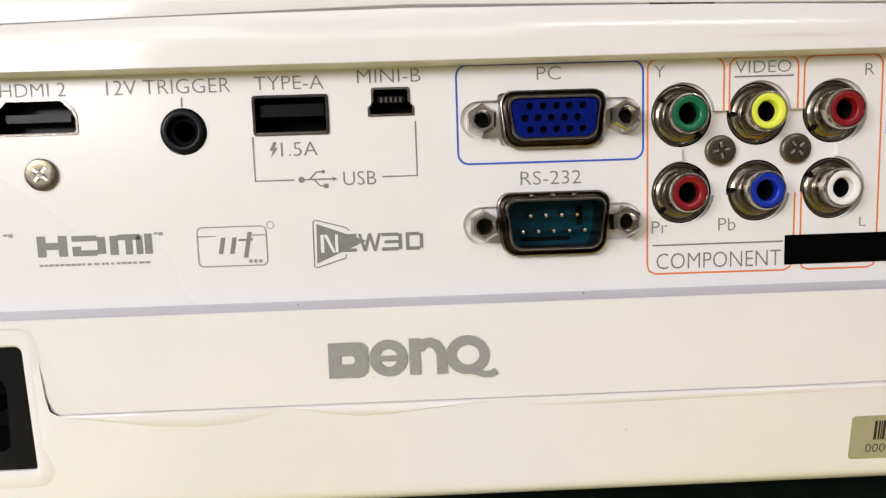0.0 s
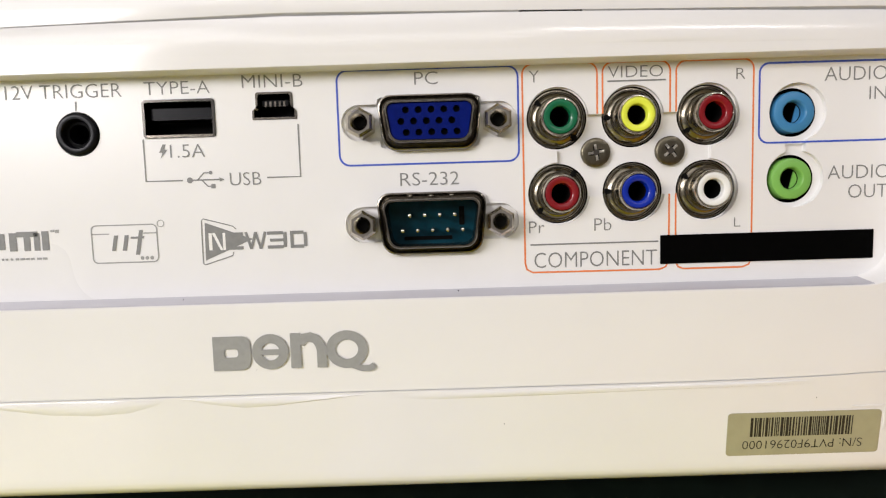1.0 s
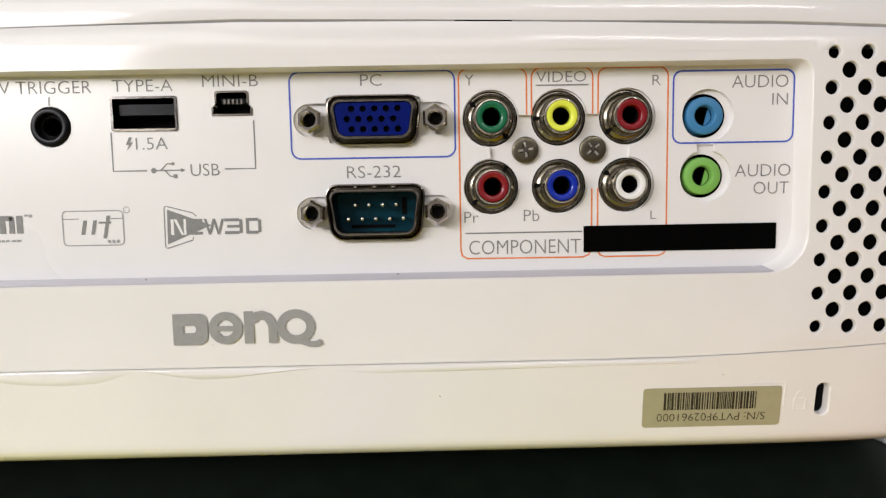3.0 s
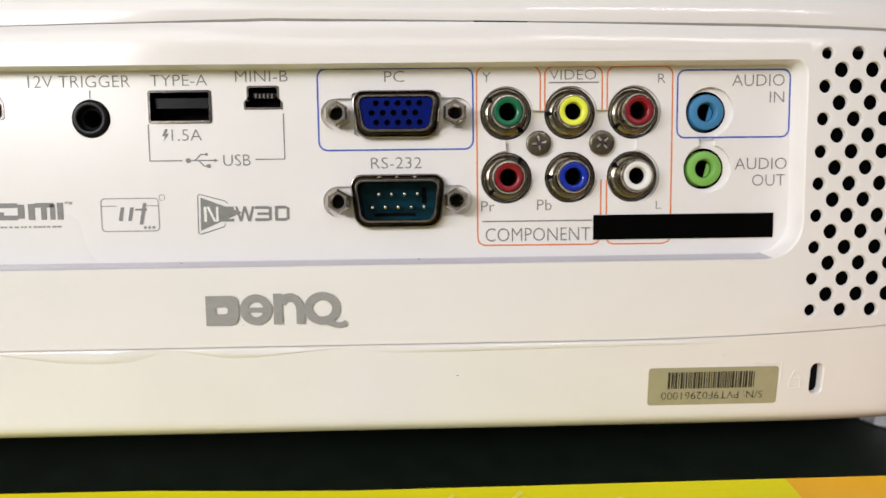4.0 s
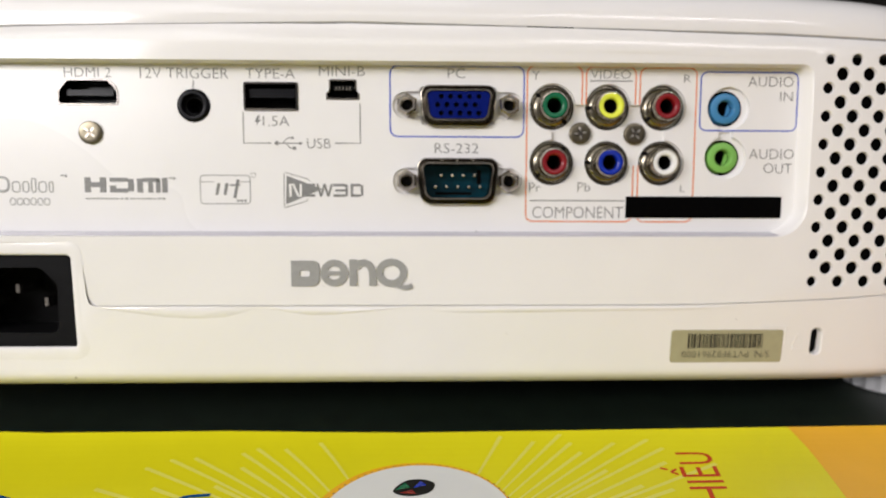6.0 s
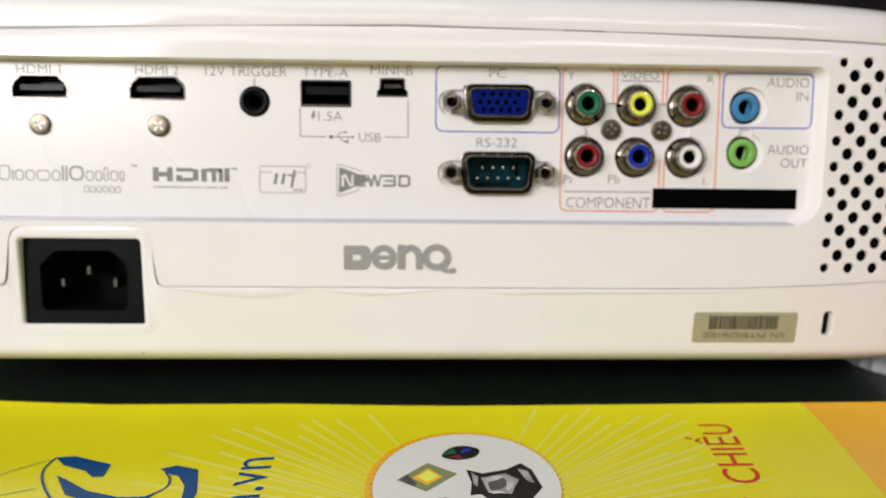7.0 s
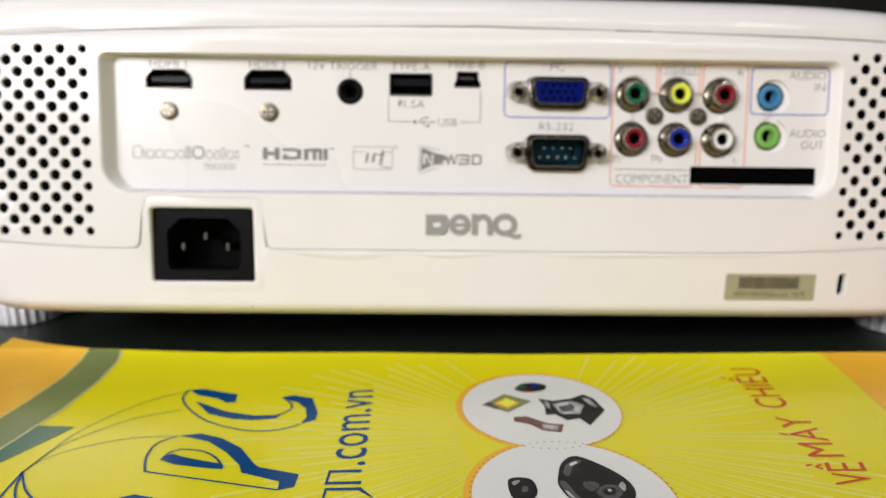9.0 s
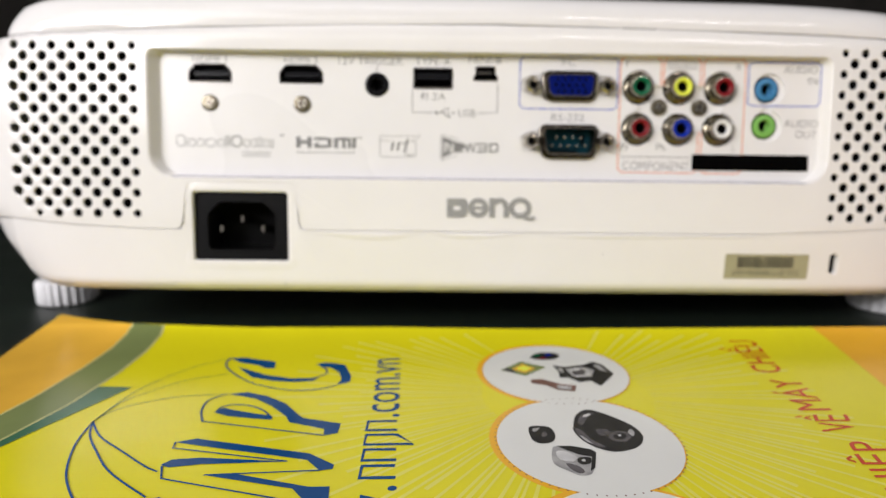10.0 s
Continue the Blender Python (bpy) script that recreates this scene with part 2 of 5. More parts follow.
FLOOR = -0.75
slab("floor", -2.6, -4.6, FLOOR - 0.1, 2.8, 2.6, FLOOR, FLOORM, "grey tiled floor of the shop", "floor")
slab("ceiling", -2.6, -4.6, CEILING, 2.8, 2.6, CEILING + 0.1, CEILM, "white painted ceiling of the shop", "ceiling")
slab("wall_north", -2.6, 2.5, FLOOR, 2.8, 2.6, CEILING, DARKWALL, "dark display wall behind the table", "wall")
slab("wall_south", -2.6, -4.6, FLOOR, 2.8, -4.5, CEILING, WALLM, "pale painted wall of the shop", "wall")
slab("wall_west", -2.6, -4.5, FLOOR, -2.5, 2.5, CEILING, WALLM, "pale painted wall of the shop", "wall")
slab("wall_east", 2.7, -4.5, FLOOR, 2.8, 2.5, CEILING, WALLM, "pale painted wall of the shop", "wall")
for lx, ly, ll, la, lw in LAMPS:
    bm = bmesh.new()
    bmesh.ops.create_cube(bm, size=1)
    for v in bm.verts:
        v.co = (v.co.x * (ll + 0.06), v.co.y * (la + 0.06) * (0.6 if v.co.z > 0 else 1), v.co.z * 0.08)
    fx = part("ceiling_lamp", bm, FIXTURE, None, matrix=pose(lx, ly, CEILING - 0.04))
    tagged(fx, "unseen white ceiling light with a shallow sheet housing", "lamp", "ceiling lamps")

# made-up shade and cable round the added key light
bm = bmesh.new()
rings = []
for zz, gx, gy in ((0.004, 0.30, 0.14), (0.012, 0.31, 0.15), (0.09, 0.25, 0.09), (0.10, 0.05, 0.03)):
    rings.append([bm.verts.new((px, py, zz)) for px, py in rounded(-gx, -gy, gx, gy, 0.02, 4)])
for a, b in zip(rings, rings[1:]):
    bridge(bm, a, b)
bm.faces.new(rings[-1])
bmesh.ops.recalc_face_normals(bm, faces=bm.faces)
key_lamp = tagged(new("pendant_lamp"), "unseen shaded lamp, added to light the projector from the left", "lamp")
turn = look(KEY_LAMP, (0.0, 0.0, 0.06))
part("shade", bm, FIXTURE, key_lamp, matrix=turn)
bm = bmesh.new()
bmesh.ops.create_cone(bm, segments=10, radius1=0.004, radius2=0.004, depth=CEILING - KEY_LAMP.z - 0.06, cap_ends=True)
part("cable", bm, BLACK, key_lamp, matrix=pose(KEY_LAMP.x - 0.06, KEY_LAMP.y - 0.06, (CEILING + KEY_LAMP.z + 0.06) / 2))

# ------------------------------------------------------------------ table
table = new("table")
tagged(table, "dark green-black laminate table under the projector", "table")
bm = bmesh.new()
bmesh.ops.create_cube(bm, size=1)
for v in bm.verts:
    v.co = (v.co.x * 1.5 - 0.02, v.co.y * 1.0 + 0.1, v.co.z * 0.03 - 0.0155)
bmesh.ops.bevel(bm, geom=list(bm.edges), offset=0.003, segments=2, affect="EDGES", profile=0.5)
part("tabletop", bm, TABLE, table)
for tx in (-0.72, 0.68):
    for ty in (-0.35, 0.55):
        bm = bmesh.new()
        bmesh.ops.create_cube(bm, size=1)
        for v in bm.verts:
            v.co = (v.co.x * 0.05, v.co.y * 0.05, v.co.z * 0.72)
        bmesh.ops.bevel(bm, geom=list(bm.edges), offset=0.004, segments=2, affect="EDGES", profile=0.5)
        part("leg", bm, BLACK, table, matrix=pose(tx, ty, -0.39))

# ------------------------------------------------------------------ projector: its own axes, the port panel is the plane y = 0
BASE = pose(-0.00002, -0.00011, -0.00105, -6.171, 1.304, 0)
projector = new("projector")
projector.matrix_world = BASE
tagged(projector, "white glossy plastic projector standing on a dark table", "projector")

CX, BACK, HALF_DEEP, POWER = -25.8, -3.8, 100.0, 12.0
HW_Z = [15.2, 19, 27, 37, 50, 60, 75, 85, 92, 98, 103, 106, 108, 110, 112, 116]
HW_X = [160, 165, 171, 178, 185, 188, 188, 186, 182, 177, 171, 168, 165, 162, 159, 150]


def half_width(z):
    return float(np.interp(z, HW_Z, HW_X))


def relief(z):
    y = 0.0
    if z > 98:
        y += 0.035 * (min(z, 103) - 98) ** 2
    if z < 40:
        y += 0.10 * (40 - z)
    if z < 19:
        y += 0.25 * (19 - z) ** 2
    return y


def skin(x, z):
    """The y of the projector's outer surface at x, z on its back."""
    u = min(0.9995, abs(x - CX) / half_width(z))
    return BACK + relief(z) + HALF_DEEP * (1 - (1 - u ** POWER) ** (1 / POWER))


def wrap(bm, zs, x0, x1, steps=150):
    """The shell from x0 on the back, round the side, the front and the other side, to x1, at even steps."""
    rows = []
    for z in zs:
        h = half_width(z)
        ua, ub = abs(x0 - CX) / h, abs(x1 - CX) / h
        t0, t1 = math.pi - math.acos(min(1, ua ** (POWER / 2))), 2 * math.pi + math.acos(min(1, ub ** (POWER / 2)))
        t = np.linspace(t0, t1, 6000)
        c, s = np.cos(t), np.sin(t)
        y = BACK + relief(z) + HALF_DEEP - HALF_DEEP * np.sign(s) * np.abs(s) ** (2 / POWER)
        flare = np.clip((y - BACK - 12) / 60, 0, 1)
        flare = flare * flare * (3 - 2 * flare) * min(1, max(0, (62 - z) / 20))
        x = CX + (h + max(0, 189 - h) * flare) * np.sign(c) * np.abs(c) ** (2 / POWER)
        deep = np.clip(y - BACK - 4, 0, None)
        up = z + 0.107 * deep * np.clip(deep / 10, 0, 1)
        run = np.concatenate([[0], np.cumsum(np.hypot(np.diff(x), np.diff(y)))])
        at = np.linspace(0, run[-1], steps + 1)
        rows.append([bm.verts.new((px * MM, py * MM, pz * MM)) for px, py, pz in zip(np.interp(at, run, x), np.interp(at, run, y), np.interp(at, run, up))])
    for a, b in zip(rows, rows[1:]):
        for k in range(steps):
            bm.faces.new((a[k], a[k + 1], b[k + 1], b[k]))
    return rows


def sheet(bm, xs, zs):
    """A piece of the back's skin as a grid."""
    grid = [[bm.verts.new((x * MM, skin(x, z) * MM, z * MM)) for x in xs] for z in zs]
    for a, b in zip(grid, grid[1:]):
        for k in range(len(xs) - 1):
            bm.faces.new((a[k], a[k + 1], b[k + 1], b[k]))


STEP_X, STEP_Z, HOLE_R = 3.35, 3.405, 1.62
VENT_TOP = 100.0
VENT_LOW = VENT_TOP - 18 * STEP_Z


def vent(bm, x_in, way):
    """The perforated field: x_in is its edge beside the recess, way -1 or 1 the side it runs to."""
    nx, nz = 14, 18
    cache = {}

    def at(i, j):
        if (i, j) not in cache:
            x, z = x_in + way * STEP_X * i, VENT_TOP - STEP_Z * j
            cache[(i, j)] = bm.verts.new((x * MM, skin(x, z) * MM, z * MM))
        return cache[(i, j)]

    for i in range(nx + 1):
        for j in range(nz + 1):
            if (i + j) % 2:
                continue
            corners = [(i + 1, j), (i, j + 1), (i - 1, j), (i, j - 1)]
            ok = [c for c in corners if 0 <= c[0] <= nx and 0 <= c[1] <= nz]
            x, z = x_in + way * STEP_X * i, VENT_TOP - STEP_Z * j
            reach = abs(x - CX)
            radius = HOLE_R * (0.86 if i == 1 else 1.0) * (0.92 if j == 17 else 0.9 if j == 1 else 1.0)
            if j == 17 and reach > 145:
                radius *= 0.72
            if len(ok) < 4:
                if len(ok) == 2:
                    ok.append((i, j))
                bm.faces.new([at(*c) for c in ok])
                continue
            if z < 54 and reach > (168.0 if j < 17 else 162.0) - (54 - z) * 0.9:
                bm.faces.new([at(*c) for c in ok])
                continue
            ring, inner, n = [], [], 16
            for k in range(n):
                a = 2 * math.pi * k / n
                px, pz = x + way * radius * math.cos(a), z - radius * math.sin(a)
                ring.append(bm.verts.new((px * MM, (skin(px, pz) + 0.12) * MM, pz * MM)))
                inner.append(bm.verts.new((px * MM, (skin(px, pz) + 0.75) * MM, pz * MM)))
            rim = []
            for k in range(n):
                a = 2 * math.pi * k / n
                px, pz = x + way * (radius + 0.18) * math.cos(a), z - (radius + 0.18) * math.sin(a)
                rim.append(bm.verts.new((px * MM, skin(px, pz) * MM, pz * MM)))
            cs = [at(*c) for c in corners]
            for q in range(4):
                c0, c1 = cs[q], cs[(q + 1) % 4]
                p = [rim[(q * 4 + m) % n] for m in range(5)]
                for tri in ((c0, p[0], p[1]), (c0, p[1], p[2]), (c0, p[2], c1), (c1, p[2], p[3]), (c1, p[3], p[4])):
                    bm.faces.new(tri)
            bridge(bm, rim, ring)
            bridge(bm, ring, inner)


def seam_rise(x):
    """How far the seam between cover and bottom case climbs towards the corners."""
    return min(3.2, 2.3 * (max(0.0, x - 45.0) / 62.0) ** 2 + 1.5 * (max(0.0, -134.0 - x) / 34.0) ** 1.6)


def bend_seam(bm, flat_above=200.0):
    for v in bm.verts:
        z = v.co.z / MM
        near = (z - 30.6) / (SEAM - 30.6) if z < SEAM else (40.2 - z) / (40.2 - SEAM)
        if near > 0 and v.co.y < 0.03:
            moved = z + seam_rise(v.co.x / MM) * near
            v.co.z = moved * MM
            v.co.y += (relief(min(moved, flat_above)) - relief(min(z, flat_above))) * MM


def clamp(v):
    return max(0.0, min(1.0, v))


def arch(x, z):
    """How far the lid's seam, and less so the recess's upper edge, rise in the middle and fall to the ends."""
    u = (x + 25.0) / 127.0
    q = min(3.3, 2.7 * u * u) if u > 0 else min(4.3, 3.6 * u * u)
    low, high = clamp((z - 88.0) / 7.0), clamp((z - 98.2) / 4.8)
    mid = clamp(min(x - LEFT_IN, RIGHT_IN - x) / 4.0)
    bent = high + (0.4 * low + 0.6 * clamp((z - 95.0) / 8.0) - high) * mid
    return 0.95 * (high + (low - high) * mid) - q * bent


def bend_top(bm, above=88.0):
    for v in bm.verts:
        if v.co.z > above * MM:
            v.co.z += arch(v.co.x / MM, v.co.z / MM) * MM


def outward(bm):
    bmesh.ops.recalc_face_normals(bm, faces=bm.faces)
    return bm


LEFT_IN, RIGHT_IN = CX - 114.3, CX + 112.9
LEFT_OUT, RIGHT_OUT = LEFT_IN - 14 * STEP_X, RIGHT_IN + 14 * STEP_X
SEAM, LID = 36.3, 103.0

# the rear cover: round the recess, the vents, the band below the lid, and the sides
RECESS = rounded(-139.8, 53.2, 86.9, 95.3, (8.5, 8.0, 3.0, 3.0), 8)
INNER = rounded(-136.5, 54.4, 85.6, 95.0, (7.5, 7.5, 2.5, 2.5), 8)


def between(t):
    """An outline part of the way from the recess's mouth to its floor."""
    return [(a[0] + (b[0] - a[0]) * t, a[1] + (b[1] - a[1]) * t) for a, b in zip(RECESS, INNER)]


NOTCH = [(-130.8, SEAM), (-129.4, 37.1), (-128.8, 39.0), (-127.6, 48.2), (-126.9, 50.6), (-125.0, 51.8), (-94.2, 52.0), (-92.0, 51.3), (-90.8, 49.2), (-90.0, 39.6), (-89.4, 37.4), (-88.0, SEAM)]
bm = bmesh.new()
side = [VENT_TOP - STEP_Z * j for j in range(1, 18, 2)]
low = [(x, SEAM) for x in np.linspace(LEFT_IN, -133, 3)] + NOTCH + [(x, SEAM) for x in np.linspace(-84, RIGHT_IN, 14)]
top = [(x, 97.0) for x in np.linspace(RIGHT_IN, LEFT_IN, 16)]
plate(bm, low + [(RIGHT_IN, VENT_LOW)] + [(RIGHT_IN, z) for z in side[::-1]] + top + [(LEFT_IN, z) for z in side] + [(LEFT_IN, VENT_LOW)], [RECESS], skin, 0)
xs = list(np.linspace(LEFT_IN, RIGHT_IN, 16))
sheet(bm, xs, [97.0, 98.0, 99.0, 100.0, 101.0, 102.0, 102.6, LID])
for a, b, way in ((LEFT_OUT, LEFT_IN, -1), (RIGHT_IN, RIGHT_OUT, 1)):
    vx = list(np.linspace(a, b, 15))
    sheet(bm, vx, [VENT_TOP, 101.0, 102.0, 102.6, LID])
    sheet(bm, vx, [SEAM, VENT_LOW])
    vent(bm, LEFT_IN if way < 0 else RIGHT_IN, way)
wrap(bm, [SEAM, VENT_LOW, 45, 52, 60, 68, 76, 84, 90, 95, VENT_TOP, 101.0, 102.0, 102.6, LID], LEFT_OUT, RIGHT_OUT)
bmesh.ops.remove_doubles(bm, verts=bm.verts, dist=0.000002)
# the vents' columns lean outwards towards the top
for v in bm.verts:
    x, z = v.co.x / MM, v.co.z / MM
    if v.co.y > 0.03:
        continue
    below = min(0.0, z - VENT_TOP)
    if x > RIGHT_IN + 0.1:
        v.co.x += (0.5 + 0.034 * below) * max(0.0, min(1.0, (RIGHT_OUT - x) / 20)) * MM
    elif x < LEFT_IN - 0.1:
        fade = max(0.0, min(1.0, (x - LEFT_OUT) / 8))
        v.co.x += (-0.6 - 0.008 * below + 0.02 * (LEFT_IN - x)) * fade * MM
        v.co.z -= 0.85 * fade * max(0.0, min(1.0, (VENT_TOP - z) / 1.7, (z - VENT_LOW) / 1.7)) * MM
bend_seam(bm)
outward(bm)
# recess walls with a soft lip
lip = [loop(bm, between(d), BACK + y) for d, y in ((0.0, 0.0), (0.12, 0.08), (0.25, 0.4), (0.35, 0.9), (0.75, 3.0), (0.86, 3.5), (1.0, 3.8))]
for a, b in zip(lip, lip[1:]):
    bridge(bm, b, a)
bend_top(bm)
cover = part("rear_cover", bm, WHITE, projector, "glossy white cover with round vent holes", smooth=True)
for f in cover.data.polygons:
    if f.normal.y < -0.9995 and f.center.z < 0.0971:
        f.use_smooth = False
# added black sheets stand in for the unlit inside behind the vents
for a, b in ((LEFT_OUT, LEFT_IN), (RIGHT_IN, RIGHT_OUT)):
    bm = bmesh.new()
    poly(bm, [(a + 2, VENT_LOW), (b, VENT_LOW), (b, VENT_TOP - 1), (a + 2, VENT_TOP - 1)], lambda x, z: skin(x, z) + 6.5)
    part("inner_screen", bm, DARK, projector, "black sheet added for the dark inside behind the vents")

# shade put into colour along the recess's lower edge, running out into its corners
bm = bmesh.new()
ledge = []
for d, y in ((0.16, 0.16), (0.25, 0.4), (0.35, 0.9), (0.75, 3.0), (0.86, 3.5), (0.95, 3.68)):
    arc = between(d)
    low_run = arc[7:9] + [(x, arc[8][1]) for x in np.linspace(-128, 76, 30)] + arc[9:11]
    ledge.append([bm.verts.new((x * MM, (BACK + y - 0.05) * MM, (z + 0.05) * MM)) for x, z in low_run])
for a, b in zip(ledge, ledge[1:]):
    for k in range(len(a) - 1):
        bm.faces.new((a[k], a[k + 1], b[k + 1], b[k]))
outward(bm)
part("recess_ledge", bm, LEDGE_SHADE, projector, "recess's lower edge with its shade put into a pale grey", smooth=True)

# the bottom case, with the raised frame round the power inlet
LOCK = rounded(90.2, 22.8, 93.4, 30.2, 1.5, 5)
INLET = rounded(-125.6, 25.6, -93.7, 49.0, (0.9, 0.9, 1.4, 1.4), 4)
GAP, NOTCH_GAP = 0.2, 0.55
bm = bmesh.new()
edge = [(x, SEAM - GAP) for x in np.linspace(RIGHT_IN, -84, 14)]
up = [(px + (NOTCH_GAP if k < 6 else -NOTCH_GAP), pz - (GAP if k in (0, 11) else NOTCH_GAP)) for k, (px, pz) in enumerate(NOTCH)][::-1]
edge += up + [(x, SEAM - GAP) for x in np.linspace(-133, LEFT_IN, 3)]
plate(bm, [(x, 22.0) for x in np.linspace(LEFT_IN, RIGHT_IN, 24)] + [(RIGHT_IN, 26.0), (RIGHT_IN, 31.0)] + edge + [(LEFT_IN, 31.0), (LEFT_IN, 26.0)], [INLET], lambda x, z: skin(x, min(z, 36)) - 0.1, 0)
xs = list(np.linspace(LEFT_IN, RIGHT_IN, 24))
rows = [15.2, 15.7, 16.4, 17.3, 18.1, 19.0, 20.4, 22.0]


def skin_low(x, z):
    return skin(x, min(z, 36)) - 0.1


def sheet_low(bm, xs, zs):
    grid = [[bm.verts.new((x * MM, skin_low(x, z) * MM, z * MM)) for x in xs] for z in zs]
    for a, b in zip(grid, grid[1:]):
        for k in range(len(xs) - 1):
            bm.faces.new((a[k], a[k + 1], b[k + 1], b[k]))


sheet_low(bm, xs, rows)
for a, b in ((LEFT_OUT, LEFT_IN), (RIGHT_IN, RIGHT_OUT)):
    cols = list(np.linspace(a, b, 15))
    sheet_low(bm, cols, rows)
    # the strip beside the bottom plate, with the lock slot's opening on one side
    near = cols[:4] if a > 0 else []
    sheet_low(bm, cols[3:] if near else cols, [22.0, 26.0, 31.0, SEAM - GAP])
    if near:
        tall = [26.0, 31.0]
        plate(bm, [(x, 22.0) for x in near] + [(near[-1], z) for z in tall] + [(x, SEAM - GAP) for x in near[::-1]] + [(near[0], z) for z in tall[::-1]], [LOCK], skin_low, 0)
ring_rows = wrap(bm, rows + [26.0, 31.0, SEAM - GAP], LEFT_OUT, RIGHT_OUT)
base_loop = ring_rows[0]
bm.faces.new(base_loop)
bmesh.ops.remove_doubles(bm, verts=bm.verts, dist=0.000002)
bend_seam(bm, 36.0)
outward(bm)
lp = loop(bm, INLET, skin_low)
lp1 = loop(bm, inset(INLET, 0.25), lambda x, z: skin_low(x, z) + 0.25)
lp2 = loop(bm, inset(INLET, 0.3), 3.0)
bridge(bm, lp1, lp)
bridge(bm, lp2, lp1)
bottom = part("bottom_case", bm, WHITE, projector, "glossy white lower case", smooth=True)
bm = bmesh.new()
rim = [loop(bm, inset(INLET, -d), (lambda px, pz, y=y: skin_low(px, pz) - y)) for d, y in ((3.2, -0.02), (2.7, 0.05), (2.0, 0.15), (1.2, 0.2), (0.35, 0.2), (0.1, 0.12), (0.0, -0.1))]
for a, b in zip(rim, rim[1:]):
    bridge(bm, a, b)
outward(bm)
part("inlet_surround", bm, WHITE, projector, "soft raised border round the mains inlet", smooth=True)
# dark backing inside the seam gaps
bm = bmesh.new()
strip(bm, [(LEFT_OUT, SEAM - GAP / 2), (-133, SEAM - GAP / 2)] + [(px, pz - GAP / 2) for px, pz in NOTCH] + [(-84, SEAM - GAP / 2)] + [(x, SEAM - GAP / 2) for x in np.linspace(-60, RIGHT_OUT, 24)], 1.6, 0.0)
for v in bm.verts:
    v.co.y = (skin(v.co.x / MM, 37) + 0.55) * MM
bend_seam(bm)
part("seam_backing", bm, PANEL, projector)

# the lid
LID_PROFILE = [(103.35, 1.6), (103.4, 0.7), (103.9, 0.15), (105.5, 0.0), (107.5, 0.15), (109.5, 0.6), (111.5, 1.4), (113.3, 3.0), (114.8, 5.7), (116.0, 9.5), (117.0, 15.0), (118.0, 24.0), (119.0, 42.0), (119.5, 70.0)]
bm = bmesh.new()
rows = []
for z, dy in LID_PROFILE:
    h = half_width(z) - 0.25 * dy
    row = []
    n = 120
    deep = HALF_DEEP - dy
    for k in range(n):
        t = 2 * math.pi * k / n
        c, s = math.cos(t), math.sin(t)
        wide = h + (0.75 * (z - 103.35) + 0.1 * dy if c < 0 else 0)
        x = CX + wide * math.copysign(abs(c) ** (2 / POWER), c)
        y = BACK + 1.0 + HALF_DEEP - deep * math.copysign(abs(s) ** (2 / POWER), s)
        fall = (2.3 if x > CX else 1.0) * (abs(x - CX) / 128) ** 3
        fall = fall * min(1, (z - 103.35) / 8) - arch(x, 103.0) * clamp(1 - (z - 103.35) / 8)
        row.append(bm.verts.new((x * MM, y * MM, (z - fall + 0.107 * (max(y, 0))) * MM)))
    rows.append(row)
for a, b in zip(rows, rows[1:]):
    bridge(bm, a, b)
bm.faces.new(rows[-1])
bm.faces.new(rows[0][::-1])
outward(bm)
part("lid", bm, LIDM, projector, "glossy white top cover", smooth=True)
bm = bmesh.new()
sheet(bm, list(np.linspace(LEFT_OUT, RIGHT_OUT, 40)), [102.4, 104.2])
for v in bm.verts:
    v.co.y += 0.9 * MM
bend_top(bm)
part("seam_backing", bm, PANEL, projector)
# black strip laid in the lid seam for the gap's deeper shade
bm = bmesh.new()
poly(bm, [(16.5, 102.9), (27.7, 102.9), (27.7, 103.55), (16.5, 103.55)], lambda x, z: skin(x, 103) + 0.35)
bend_top(bm)
part("latch_gap", bm, DARK, projector, "black strip for the shade in the gap under the lid")

# feet
def foot(x, y, r, height):
    ob = new("foot")
    ob.parent = projector
    ob.matrix_basis = BASE.inverted() @ pose(x * MM, y * MM, -0.0005)
    bm = bmesh.new()
    n, rings = 120, []
    for z, grow in ((0.0, -1.2), (0.6, -0.3), (1.4, 0.0), (9.5, 0.0), (10.6, -0.9), (10.8, -4.0), (height, -4.0)):
        ring = []
        for k in range(n):
            a = 2 * math.pi * k / n
            rr = r + grow + (0.55 * max(-0.55, math.cos(a * 24)) if grow > -1 else 0)
            ring.append(bm.verts.new((rr * math.cos(a) * MM, rr * math.sin(a) * MM, z * MM)))
        rings.append(ring)
    for a, b in zip(rings, rings[1:]):
        bridge(bm, a, b)
    bm.faces.new(rings[0][::-1])
    bm.faces.new(rings[-1])
    outward(bm)
    part("knurled_wheel", bm, FOOTM, ob, "white ribbed plastic screw foot", smooth=True)


foot(-205, 54, 11.3, 20)
foot(136, 27.5, 13.4, 18)

# ------------------------------------------------------------------ port panel
RCA = [(23.6, 85.35, "green"), (37.5, 85.35, "yellow"), (51.4, 85.35, "red"), (23.7, 71.6, "red"), (37.6, 71.6, "blue"), (51.3, 71.6, "white")]
HDMI = [-120.2, -89.9]


def hdmi_outline(cx, cz, grow=0.0):
    w, h, c = 7.1 + grow, 2.9 + grow, 2.3
    return [(cx - w + c, cz - h), (cx + w - c, cz - h), (cx + w - 0.6, cz - h + c - 0.6), (cx + w, cz - h + c + 0.6), (cx + w, cz + h - 0.4), (cx + w - 0.4, cz + h), (cx - w + 0.4, cz + h), (cx - w, cz + h - 0.4), (cx - w, cz - h + c + 0.6), (cx - w + 0.6, cz - h + c - 0.6)]


